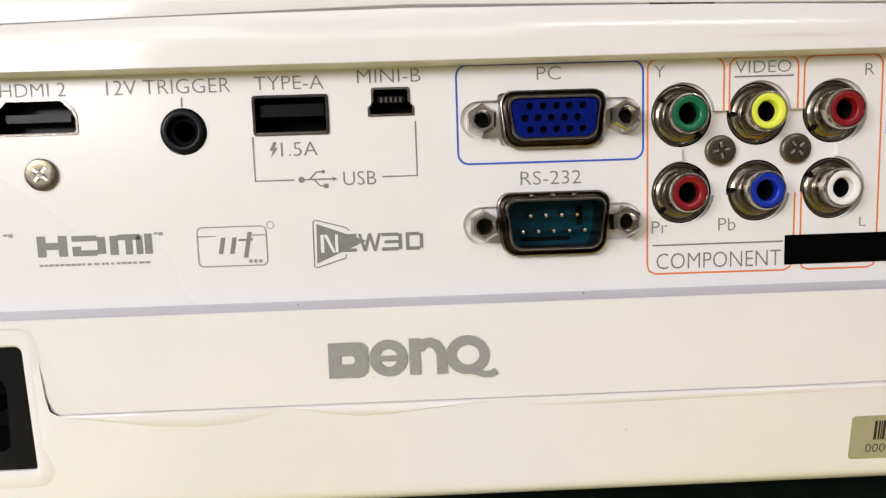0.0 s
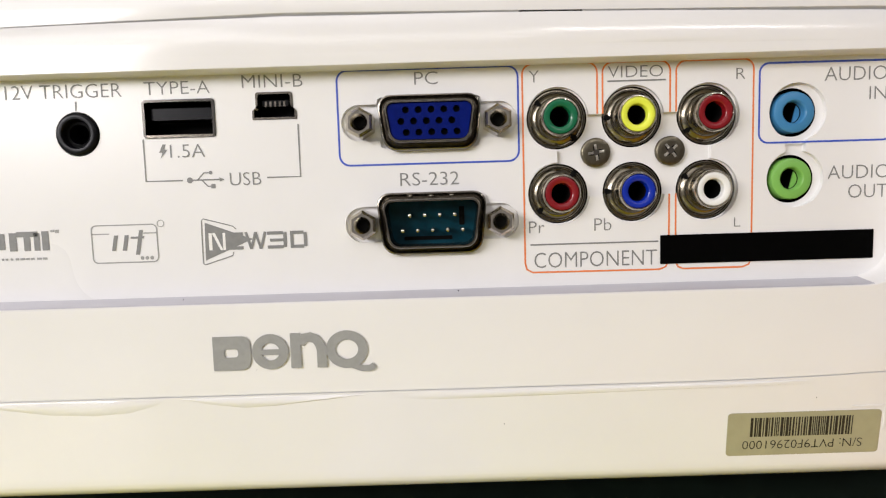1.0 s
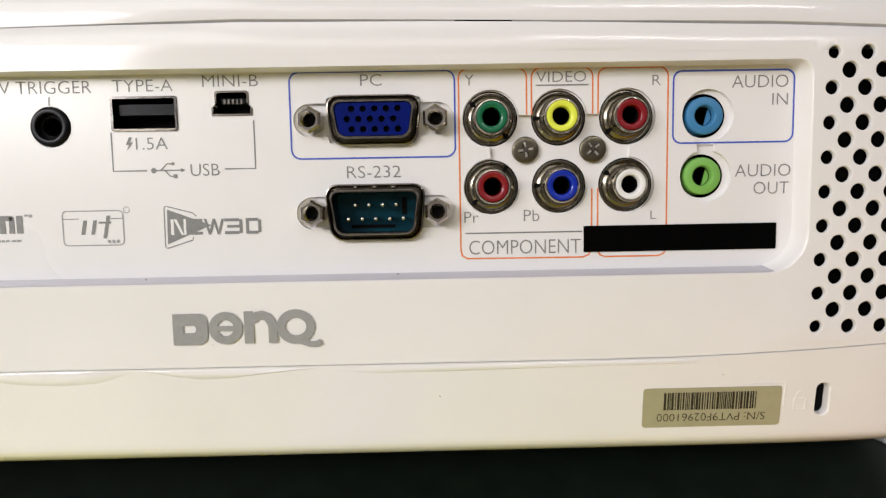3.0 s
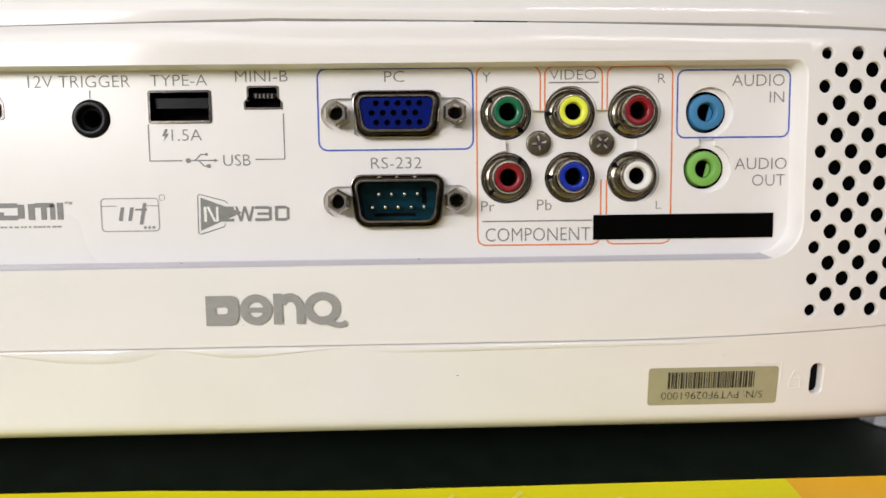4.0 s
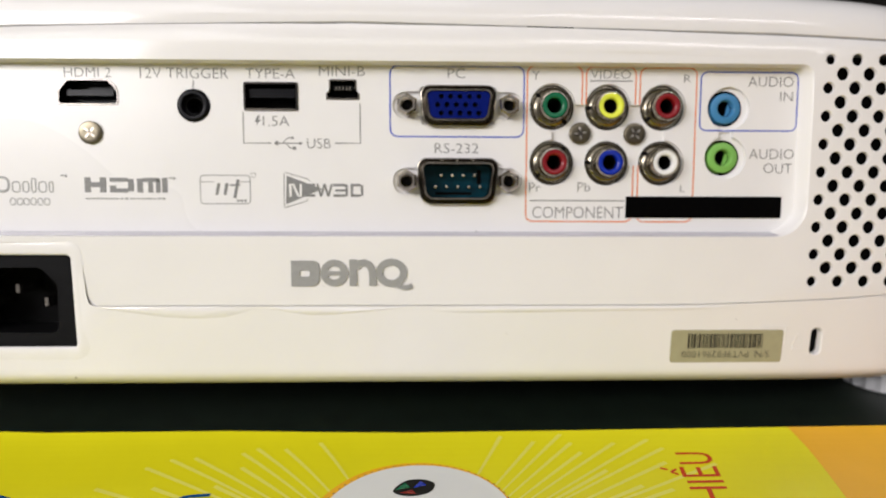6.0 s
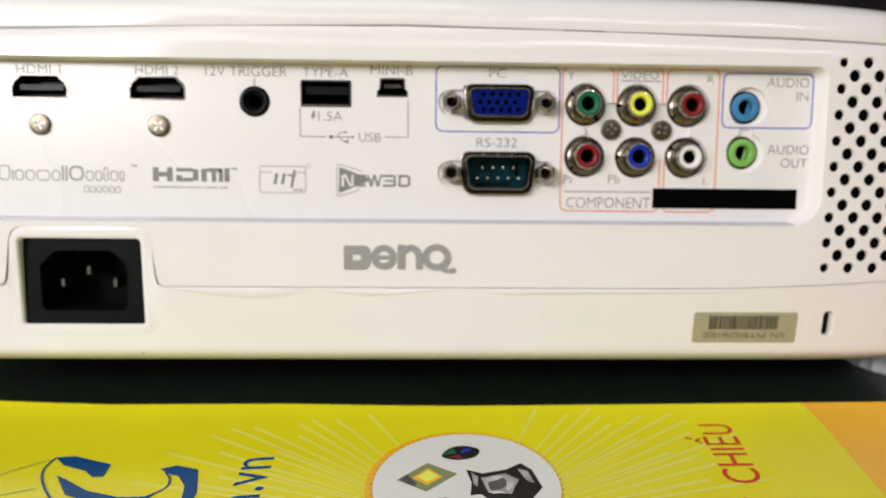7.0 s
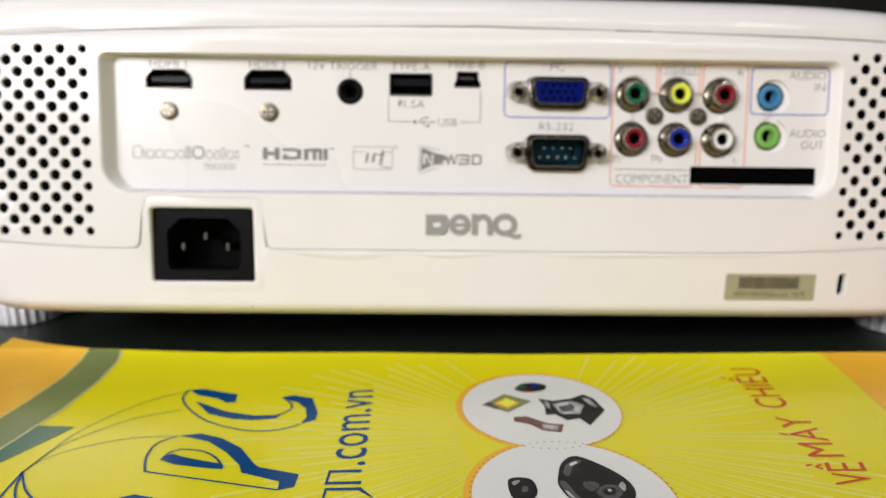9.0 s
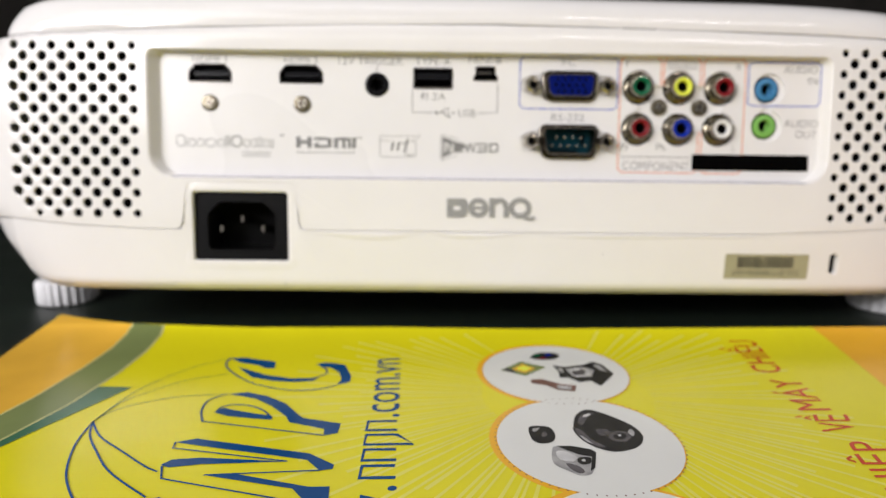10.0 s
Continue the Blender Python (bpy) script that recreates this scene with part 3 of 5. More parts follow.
def hdmi_up(cx, cz, grow=0.0):
    """The shape with its slopes at the top."""
    return [(px, 2 * cz - pz) for px, pz in hdmi_outline(cx, cz, grow)][::-1]


def dsub_outline(cx, cz, w, h, r, lean, seg=5):
    """The D shape: w and h half sizes, wider at the top by lean."""
    pts = rounded(cx - w, cz - h, cx + w, cz + h, r, seg)
    return [(px + (lean * (pz - cz) / h) * (1 if px > cx else -1), pz) for px, pz in pts]


holes = [hdmi_up(hx, 88.2, 0.25) for hx in HDMI]
holes.append(ring_points(-64.6, 85.1, 4.05, 32))
holes.append(rounded(-52.5, 83.9, -39.2, 90.9, 0.5, 3))


def mini_outline(cx, cz, grow=0.0):
    w, h = 3.95 + grow, 2.35 + grow
    return [(cx - w, cz - h), (cx + w, cz - h), (cx + w, cz - h + 1.5), (cx + w - 0.7, cz - h + 2.2), (cx + w - 0.7, cz + h - 0.3), (cx + w - 1.0, cz + h), (cx - w + 1.0, cz + h), (cx - w + 0.7, cz + h - 0.3), (cx - w + 0.7, cz - h + 2.2), (cx - w, cz - h + 1.5)]


holes.append(mini_outline(-28.3, 89.2, 0.15))
JACK_HOLE = 5.75


def arc_points(cx, cz, r, a0, a1):
    n = max(2, int(abs(a1 - a0) / 8))
    return [(cx + r * math.cos(radians(a0 + (a1 - a0) * k / n)), cz + r * math.sin(radians(a0 + (a1 - a0) * k / n))) for k in range(n + 1)]


# one opening for the six phono sockets: six rounds joined across the middle, where the screws sit
holes.append([p for n, a0, a1 in ((3, 92, 354), (4, 186, 354), (5, 186, 444), (2, 276, 534), (1, 6, 174), (0, 6, 268)) for p in arc_points(RCA[n][0], RCA[n][1], JACK_HOLE, a0, a1)])
# the two audio jacks share a keyhole opening
keyhole = [(67.9 + 5.3 * math.cos(radians(a)), 85.3 + 5.3 * math.sin(radians(a))) for a in range(-70, 241, 10)] + [(65.6, 79.4)] + [(67.6 + 5.3 * math.cos(radians(a)), 73.1 + 5.3 * math.sin(radians(a))) for a in range(110, 431, 10)] + [(69.4, 79.4)]
holes.append(keyhole)
VGA_Z, RS_Z = 85.6, 66.9


def dsub_hole(cz):
    lo = [(-9.3, cz - 3.3), (-9.0, cz - 4.5), (-8.4, cz - 4.8), (8.4, cz - 4.8), (9.0, cz - 4.5), (9.3, cz - 3.3)]
    ri = [(12.9 + 3.3 * math.cos(radians(a)), cz + 3.3 * math.sin(radians(a))) for a in range(-90, 91, 15)]
    hi = [(9.6, cz + 3.3), (9.4, cz + 4.2), (8.8, cz + 4.5), (-8.8, cz + 4.5), (-9.4, cz + 4.2), (-9.6, cz + 3.3)]
    le = [(-12.9 + 3.3 * math.cos(radians(a)), cz + 3.3 * math.sin(radians(a))) for a in range(90, 271, 15)]
    return lo + ri + hi + le


holes += [dsub_hole(VGA_Z), dsub_hole(RS_Z)]
FLOOR_EDGE = INNER
bm = bmesh.new()
plate(bm, FLOOR_EDGE, holes, 0.0, 1.6)
bend_top(bm, 94.0)
panel = part("port_panel", bm, PANEL, projector, "white connector panel with printed labels")
for bx0, bz0, bx1, bz1, cut in ((-17.5, VGA_Z - 7, 17.5, VGA_Z + 7, [dsub_outline(-0.2, VGA_Z, 8.0, 4.0, 1.5, 0.5)]), (-17.5, RS_Z - 7, 17.5, RS_Z + 7, [dsub_outline(-0.3, RS_Z, 8.6, 4.6, 1.5, 0.5)]), (60, 67, 75, 92, [ring_points(67.2, 85.3, 4.45, 32), ring_points(67.0, 73.1, 4.45, 32)]), (16.5, 64.5, 58.8, 92.4, [ring_points(cx, cz, 5.55, 36) for cx, cz, name in RCA])):
    bm = bmesh.new()
    plate(bm, rounded(bx0, bz0, bx1, bz1, 1, 3), cut, 0.9, 0)
    part("backing_ledge", bm, PANEL, projector)
# one black sheet makes the body's inside read as shade through the openings
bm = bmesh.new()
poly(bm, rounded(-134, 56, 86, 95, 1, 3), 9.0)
part("circuit_shadow", bm, DARK, projector, "black sheet added for the dark inside behind the connectors")

# ------------------------------------------------------------------ connectors
def hdmi_port(cx, cz):
    port = holder("hdmi_port", projector, cx, cz, 0, "black socket in a steel shell")
    bm = bmesh.new()
    o = hdmi_up(0, 0, 0.2)
    i = hdmi_up(0, 0, -0.18)
    a, b, c = loop(bm, o, -0.1), loop(bm, i, -0.1), loop(bm, i, 7.0)
    d = loop(bm, o, 2.0)
    bridge(bm, d, a), bridge(bm, a, b), bridge(bm, b, c)
    bm.faces.new(c)
    outward(bm)
    part("shell", bm, DARKSTEEL, port, "thin dark steel shell")
    bm = bmesh.new()
    stack(bm, [(inset(hdmi_up(0, 0, -0.25), 0.02), 4.0), (inset(hdmi_up(0, 0, -0.25), 0.02), 6.5)])
    part("cavity", bm, GLOSSBLACK, port)
    bm = bmesh.new()
    stack(bm, [(rounded(-5.6, -0.75, 5.6, 0.65, 0.2, 2), 0.9), (rounded(-5.6, -0.75, 5.6, 0.65, 0.2, 2), 5.5)])
    part("tongue", bm, GLOSSBLACK, port)
    # paler steel strip drawn for the reflection on the shell's lower edge
    bm = bmesh.new()
    stack(bm, [(rounded(-6.4, -3.08, 6.4, -2.93, 0.05, 2), -0.14), (rounded(-6.4, -3.08, 6.4, -2.93, 0.05, 2), 1.0)])
    part("lower_lip", bm, STEEL, port, "paler steel strip for the glint on the lower edge")
    return port


first = hdmi_port(HDMI[0], 88.2)
copy_thing(first, Matrix.Translation((HDMI[1] * MM, 0, 88.2 * MM)))


CROSSM = material("bright_steel", (0.52, 0.485, 0.42), 0.34, 1.0, vary=0.35, scale=1500, bump=0.8, bump_scale=1800)


def screw(cx, cz, r, mat=SCREWM, cross=45.0, y=0.0):
    ob = holder("screw", projector, cx, cz, y, "cross-head steel screw")
    bm = bmesh.new()
    prof = [(r, 0.3), (r, -0.4), (r * 0.97, -0.53), (r * 0.9, -0.61), (r * 0.6, -0.645), (0.0, -0.65)]
    turned(bm, prof, 36)
    part("head", bm, mat, ob, smooth=True)
    bm = bmesh.new()
    w, l = r * 0.085, r * 0.56
    arms = [(w, w), (w, l), (-w, l), (-w, w), (-l, w), (-l, -w), (-w, -w), (-w, -l), (w, -l), (w, -w), (l, -w), (l, w)]
    a = radians(cross)
    arms = [(px * math.cos(a) - pz * math.sin(a), px * math.sin(a) + pz * math.cos(a)) for px, pz in arms]
    poly(bm, arms, -0.70)
    part("cross_slot", bm, CROSSM, ob, "bright worn cross slot")
    bm = bmesh.new()
    # flat near-black slivers along the arms of the cross
    for k in range(4):
        b = a + k * math.pi / 2
        u, v = (math.cos(b), math.sin(b)), (-math.sin(b), math.cos(b))
        for s, l0, l1, e in ((1, 0.10, 0.52, 0.06), (-1, 0.24, 0.44, 0.03)):
            q = [(w + l0 * 0.2, l0 * r), (w, l1 * r), (w + e * r, l1 * r * 0.92), (w + e * 1.6 * r, l0 * r + w)]
            poly(bm, [(u[0] * qz + v[0] * qx * s, u[1] * qz + v[1] * qx * s) for qx, qz in q], -0.68)
    part("worn_facet", bm, DARK, ob)
    bm = bmesh.new()
    turned(bm, [(r * 0.22, -0.715), (r * 0.1, -0.712), (0, -0.708)], 10)
    part("driver_pit", bm, STEEL, ob)
    return ob


screw(-120.3, 78.4, 2.7, cross=20)
screw(-89.6, 78.4, 2.8, cross=50)
screw(30.65, 79.0, 2.7, cross=8, y=0.55)
screw(44.45, 78.95, 2.7, cross=38, y=0.55)

# 12 V trigger jack
trig = holder("trigger_jack", projector, -64.6, 85.1, 0, "black round socket")
bm = bmesh.new()
turned(bm, [(3.85, 1.5), (3.85, -0.3), (3.6, -0.58), (3.2, -0.66), (2.75, -0.6), (2.5, -0.3), (2.4, 0.4), (1.85, 0.5), (1.75, 6.0), (0.0, 6.0)], 40)
part("bush", bm, GLOSSBLACK, trig, smooth=True)
bm = bmesh.new()
turned(bm, [(2.38, 0.38), (1.9, 0.36)], 32)
part("contact_ring", bm, DARK, trig)

# USB type A
usb = holder("usb_port", projector, -45.85, 87.4, 0, "black socket in a steel shell")
bm = bmesh.new()
o, i = rounded(-6.6, -3.45, 6.6, 3.45, 0.5, 3), rounded(-6.15, -3.0, 6.15, 3.0, 0.3, 3)
a, b, c, d = loop(bm, o, -0.25), loop(bm, i, -0.25), loop(bm, i, 8), loop(bm, o, 2)
bridge(bm, d, a), bridge(bm, a, b), bridge(bm, b, c)
bm.faces.new(c)
outward(bm)
part("shell", bm, DARKSTEEL, usb, "dark steel shell")
bm = bmesh.new()
stack(bm, [(rounded(-5.6, -0.1, 5.6, 2.0, 0.15, 2), 1.0), (rounded(-5.6, -0.1, 5.6, 2.0, 0.15, 2), 7.5)])
part("tongue", bm, GLOSSBLACK, usb)
bm = bmesh.new()
stack(bm, [(rounded(-6.1, -2.95, 6.1, 2.95, 0.15, 2), 5.0), (rounded(-6.1, -2.95, 6.1, 2.95, 0.15, 2), 7.5)])
part("cavity", bm, DARK, usb)

# lit lower edge of the shell, put in as a strip of lighter steel
bm = bmesh.new()
stack(bm, [(rounded(-6.0, -3.42, 6.2, -2.95, 0.12, 2), -0.3), (rounded(-6.0, -3.42, 6.2, -2.95, 0.12, 2), 1.5)])
part("lower_lip", bm, STEEL, usb, "paler steel strip for the glint on the lower edge")

# USB mini-B
mini = holder("mini_usb_port", projector, -28.3, 89.2, 0, "small socket in a steel shell")
bm = bmesh.new()
o, i = mini_outline(0, 0, 0.1), mini_outline(0, 0, -0.25)
a, b, c, d = loop(bm, o, -0.2), loop(bm, i, -0.2), loop(bm, i, 6), loop(bm, o, 2)
bridge(bm, d, a), bridge(bm, a, b), bridge(bm, b, c)
bm.faces.new(c)
outward(bm)
part("shell", bm, STEEL, mini, "steel shell")
bm = bmesh.new()
stack(bm, [(mini_outline(0, 0, -0.3), 3.5), (mini_outline(0, 0, -0.3), 5.5)])
part("cavity", bm, DARK, mini)
bm = bmesh.new()
stack(bm, [(rounded(-2.4, 0.1, 2.4, 1.1, 0.15, 2), 0.8), (rounded(-2.4, 0.1, 2.4, 1.1, 0.15, 2), 5)])
part("tongue", bm, BLACK, mini)
for k in range(5):
    bm = bmesh.new()
    stack(bm, [(rounded(-1.9 + k * 0.85, -0.05, -1.5 + k * 0.85, 0.9, 0.05, 1), 0.65), (rounded(-1.9 + k * 0.85, -0.05, -1.5 + k * 0.85, 0.9, 0.05, 1), 0.85)])
    part("contact", bm, STEEL, mini)


def standoff(parent, x, deep):
    bm = bmesh.new()
    hexa = ring_points(x, 0, 2.75, 6, math.pi / 2)
    hole = ring_points(x, 0, 1.55, 24)
    a, b, c = loop(bm, hexa, 1.2), loop(bm, hexa, deep + 0.6), loop(bm, ring_points(x, 0, 2.2, 6, math.pi / 2), deep)
    bridge(bm, a, b), bridge(bm, b, c)
    d = loop(bm, hole, deep)
    e = loop(bm, ring_points(x, 0, 1.0, 24), deep + 0.75)
    g = loop(bm, ring_points(x, 0, 0.95, 24), deep + 4.5)
    edges = [bm.edges.get((c[k], c[(k + 1) % 6])) for k in range(6)] + [bm.edges.new((d[k], d[(k + 1) % 24])) for k in range(24)]
    bmesh.ops.triangle_fill(bm, use_beauty=True, edges=edges, normal=(0, -1, 0))
    bridge(bm, d, e), bridge(bm, e, g)
    bm.faces.new(g)
    outward(bm)
    nut = part("hex_standoff", bm, NICKEL, parent, "nickel hexagon standoff")
    bm = bmesh.new()
    poly(bm, ring_points(x, 0, 1.03, 20), deep + 1.9)
    part("bore", bm, DARK, nut)
    return nut


def dsub_frame(parent, w, h, lean, face):
    """The flange plate and the raised steel shell; w and h are the shell's half sizes."""
    bm = bmesh.new()
    sec = []
    for grow, y in ((1.6, 0.8), (1.57, -0.9), (1.45, -1.3), (1.25, -1.38), (1.1, -1.2), (0.85, -0.5), (0.45, -0.3), (0.32, -0.3), (0.3, face + 0.25), (0.12, face), (-0.12, face), (-0.2, face + 0.3), (-0.2, 3.0)):
        sec.append((dsub_outline(0.3, 0, w + grow, h + grow, 1.7 + grow * 0.6, lean), y))
    stack(bm, sec, cap_first=False, cap_last=True)
    part("shell", bm, STEEL, parent, "raised steel rim", smooth=True)


vga = holder("vga_port", projector, -0.2, VGA_Z - 0.3, 0, "blue fifteen-hole socket in a steel rim")
dsub_frame(vga, 7.55, 3.5, 0.55, -2.7)
bm = bmesh.new()
pins = []
for row, (z, off) in enumerate(((2.15, 0.0), (0.05, -1.15), (-2.05, 0.0))):
    for k in range(5):
        pins.append((-4.6 + k * 2.29 + off + (0.65 if row != 1 else 0.9), z * 0.95))
plate(bm, dsub_outline(0.3, 0, 7.25, 3.2, 1.3, 0.5), [ring_points(px, pz, 0.64, 12) for px, pz in pins], -2.4, 2.0)
part("insert", bm, BLUE, vga, "blue plastic insert")
for px, pz in pins:
    bm = bmesh.new()
    poly(bm, ring_points(px, pz, 0.65, 12), -1.5)
    part("pin_hole", bm, DARK, vga)
standoff(vga, -12.3, -3.4)
standoff(vga, 12.6, -3.4)

rs = holder("serial_port", projector, -0.3, RS_Z, 0, "nine-pin plug with teal insert in a steel rim")
dsub_frame(rs, 8.2, 4.2, 0.6, -3.2)
bm = bmesh.new()
poly(bm, dsub_outline(0.3, 0, 8.1, 4.1, 1.5, 0.5), 2.9)
part("insert", bm, TEAL, rs, "dark teal plastic insert")
for row, (z, n, x0) in enumerate(((1.45, 4, -3.8), (-1.35, 5, -5.2))):
    for k in range(n):
        bm = bmesh.new()
        turned(bm, [(0.4, 3.0), (0.4, -0.6), (0.3, -1.0), (0.0, -1.1)], 12, x0 + k * 2.77, z)
        part("pin", bm, GOLD, rs, smooth=True)
bm = bmesh.new()
stack(bm, [(rounded(5.4, -0.6, 6.4, 2.9, 0.1, 1), 2.7), (rounded(5.4, -0.6, 6.4, 2.9, 0.1, 1), 2.88)])
stack(bm, [(rounded(-5.2, -3.3, 4.0, -2.6, 0.1, 1), 2.7), (rounded(-5.2, -3.3, 4.0, -2.6, 0.1, 1), 2.88)])
part("moulded_slot", bm, DARK, rs)
for px in (-3.6, 0.2, 4.0):
    bm = bmesh.new()
    bmesh.ops.create_uvsphere(bm, u_segments=10, v_segments=6, radius=0.42 * MM)
    for v in bm.verts:
        v.co = (v.co.x * 1.5 + px * MM, v.co.y - 1.15 * MM, v.co.z * 0.7 + 5.05 * MM)
    part("dimple", bm, NICKEL, rs, smooth=True)
standoff(rs, -12.3, -3.6)
standoff(rs, 12.8, -3.6)


def rca_jack(cx, cz, colour, slots):
    jack = holder("rca_jack", projector, cx, cz, 0, colour + " ringed phono socket in a nickel collar")
    bm = bmesh.new()
    turned(bm, [(5.42, 4.0), (5.4, 1.15), (5.28, 0.95), (5.05, 0.92), (4.95, 1.12), (4.78, 1.15), (4.68, 0.98), (4.5, 0.85), (4.2, 0.62), (3.98, 0.55), (3.9, 0.3), (3.72, 0.12), (3.5, 0.1), (3.3, 0.4)], 56)
    collar = part("collar", bm, COLLAR, jack, "dished metal collar", smooth=True)
    bm = bmesh.new()
    turned(bm, [(3.56, 0.6), (3.52, -0.3), (3.5, -2.3), (3.44, -2.6), (3.3, -2.8), (3.16, -2.82), (3.08, -2.7), (3.05, 4.0)], 48)
    part("barrel", bm, NICKEL, jack, "bright nickel barrel", smooth=True)
    for ang in slots:
        a = radians(ang)
        bm = bmesh.new()
        p = [(3.95, -0.12), (4.3, -0.42), (4.7, -0.48), (5.2, -0.4), (5.2, 0.4), (4.7, 0.48), (4.3, 0.42), (3.95, 0.12)]
        poly(bm, [(px * math.cos(a) - pz * math.sin(a), px * math.sin(a) + pz * math.cos(a)) for px, pz in p], 0.5)
        part("slot", bm, DARK, collar)
    bm = bmesh.new()
    turned(bm, [(3.06, 2.0), (3.06, -2.55), (2.98, -2.72), (2.8, -2.78), (2.1, -2.7), (1.9, -2.55), (1.8, -2.1), (1.76, -1.5)], 40)
    part("ring", bm, RING[colour], jack, colour + " plastic ring", smooth=True)
    bm = bmesh.new()
    turned(bm, [(1.9, -1.55), (1.82, -1.52), (1.78, 4.4), (0.0, 4.5)], 28)
    part("socket_bore", bm, DARK, jack)


SLOTS = [(140, 312), (180,), (217,), (222, 52), (178,), (147,)]
for (cx, cz, colour), sl in zip(RCA, SLOTS):
    rca_jack(cx, cz, colour, sl)


def audio_jack(cx, cz, colour, words):
    jack = holder("audio_jack", projector, cx, cz, 0.35, words + " plastic headphone-size socket")
    bm = bmesh.new()
    turned(bm, [(3.85, 3.4), (3.85, 0.35), (3.7, -0.05), (3.4, -0.2), (2.25, -0.16), (2.02, 0.05), (1.95, 0.4), (1.92, 5.0)], 44)
    part("bush", bm, RING[colour], jack, smooth=True)
    bm = bmesh.new()
    turned(bm, [(1.92, 1.1), (1.86, 1.2), (1.86, 4.4), (0.0, 4.5)], 24)
    part("bore", bm, DARK, jack)
    bm = bmesh.new()
    stack(bm, [(arc_points(0, 0, 1.84, -75, 48), y) for y in (1.3, 1.6)])
    part("contact", bm, RING[colour], jack, "plastic step inside the bore")


audio_jack(67.35, 85.3, "sky", "light blue")
audio_jack(67.1, 73.1, "lime", "light green")

# power inlet
inlet = holder("power_inlet", projector, -108.6, 37.7, -1.2, "black three-pin mains inlet")
mouth = [(px - 1.2, pz) for px, pz in ((-11.2, -7.2), (-10.6, -8.1), (-9.6, -8.4), (9.6, -8.4), (10.6, -8.1), (11.2, -7.2), (11.4, 3.2), (10.9, 4.3), (7.8, 7.3), (6.6, 7.8), (-6.6, 7.8), (-7.8, 7.3), (-10.9, 4.3), (-11.4, 3.2))]
bm = bmesh.new()
frame_edge = inset(rounded(-17.2, -12.1, 14.7, 11.3, (0.9, 0.9, 1.4, 1.4), 4), 0.3)
plate(bm, frame_edge, [mouth], -0.6, 13.0)
part("body", bm, BLACK, inlet, "black plastic body")
bm = bmesh.new()
poly(bm, mouth, 12.0)
part("cavity", bm, DARK, inlet)
for px, pz in ((-9.4, -1.4), (-2.3, 2.0), (4.7, -1.4)):
    bm = bmesh.new()
    stack(bm, [(rounded(px - 0.45, pz - 1.1, px + 0.45, pz + 1.1, 0.3, 3), 3.4), (rounded(px - 0.7, pz - 1.4, px + 0.7, pz + 1.4, 0.4, 3), 4.3), (rounded(px - 0.7, pz - 1.4, px + 0.7, pz + 1.4, 0.4, 3), 12.0)])
    part("pin", bm, NICKEL, inlet, "bright metal blade")

# ------------------------------------------------------------------ print on the port panel
INKY = -0.06


def label(words, x0, z0, x1, z1, mat=None, y=INKY, upside=False):
    return text_mesh("printed_label", words, mat or INK, projector, x0, z0, x1, z1, y, upside)


def line(pts, width=0.28, mat=None, y=INKY, closed=False, name="printed_line"):
    bm = bmesh.new()
    strip(bm, pts, width, y, closed)
    return part(name, bm, mat or INK, projector)


label("HDMI 1", -125.9, 91.5, -114.6, 93.8)
label("HDMI 2", -95.4, 91.7, -84.2, 94.0)
label("12V TRIGGER", -77.3, 91.6, -56.0, 94.1)
label("TYPE-A", -51.9, 91.8, -39.9, 94.1)
label("MINI-B", -34.0, 92.5, -22.9, 94.8)
label("1.5A", -47.9, 80.3, -41.5, 82.7)
label("USB", -37.2, 74.9, -31.4, 77.3)
label("PC", -2.5, 92.2, 1.8, 94.5)
label("RS-232", -5.7, 73.9, 5.2, 76.3)
label("Y", 18.4, 92.0, 20.3, 94.1)
label("VIDEO", 32.9, 92.4, 43.0, 94.5)
label("R", 56.4, 91.5, 58.1, 93.5)
label("L", 56.3, 64.5, 57.5, 66.2)
label("Pr", 18.0, 64.4, 20.9, 66.6)
label("Pb", 30.2, 64.5, 33.4, 66.8)
label("COMPONENT", 18.9, 57.8, 41.9, 60.7)
label("AUDIO", 72.6, 90.7, 84.1, 93.2)
label("IN", 80.9, 87.2, 84.1, 89.5)
label("AUDIO", 73.6, 72.8, 85.1, 75.3)
label("OUT", 77.5, 69.2, 84.8, 71.7)
line([(-64.5, 91.0), (-64.6, 89.3)])
line([(-52.7, 83.8), (-52.7, 76.1), (-45.9, 76.1)])
line([(-30.3, 76.2), (-24.1, 76.2), (-24.1, 85.8)])
line([(32.8, 91.8), (43.5, 91.8)])
line([(18.2, 62.2), (42.2, 62.2)])
# the bolt and the trident sign
bm = bmesh.new()
poly(bm, [(-49.2, 82.8), (-49.9, 81.3), (-49.3, 81.3), (-49.7, 80.2), (-48.4, 81.8), (-49.0, 81.8), (-48.6, 82.8)], INKY)
part("printed_bolt_sign", bm, INK, projector)
bm = bmesh.new()
strip(bm, [(-44.6, 76.1), (-38.9, 76.1)], 0.25, INKY)
strip(bm, [(-43.2, 76.1), (-41.9, 77.4), (-40.9, 77.4)], 0.25, INKY)
strip(bm, [(-42.4, 76.1), (-41.3, 74.9), (-40.5, 74.9)], 0.25, INKY)
part_each("usb_sign_piece", bm, INK, projector)
bm = bmesh.new()
poly(bm, ring_points(-44.6, 76.1, 0.55, 16), INKY - 0.01)
poly(bm, ring_points(-40.7, 77.4, 0.33, 12), INKY - 0.01)
poly(bm, rounded(-40.7, 74.5, -39.9, 75.3, 0.05, 1), INKY - 0.01)
poly(bm, [(-39.1, 76.5), (-38.2, 76.1), (-39.1, 75.7)], INKY - 0.01)
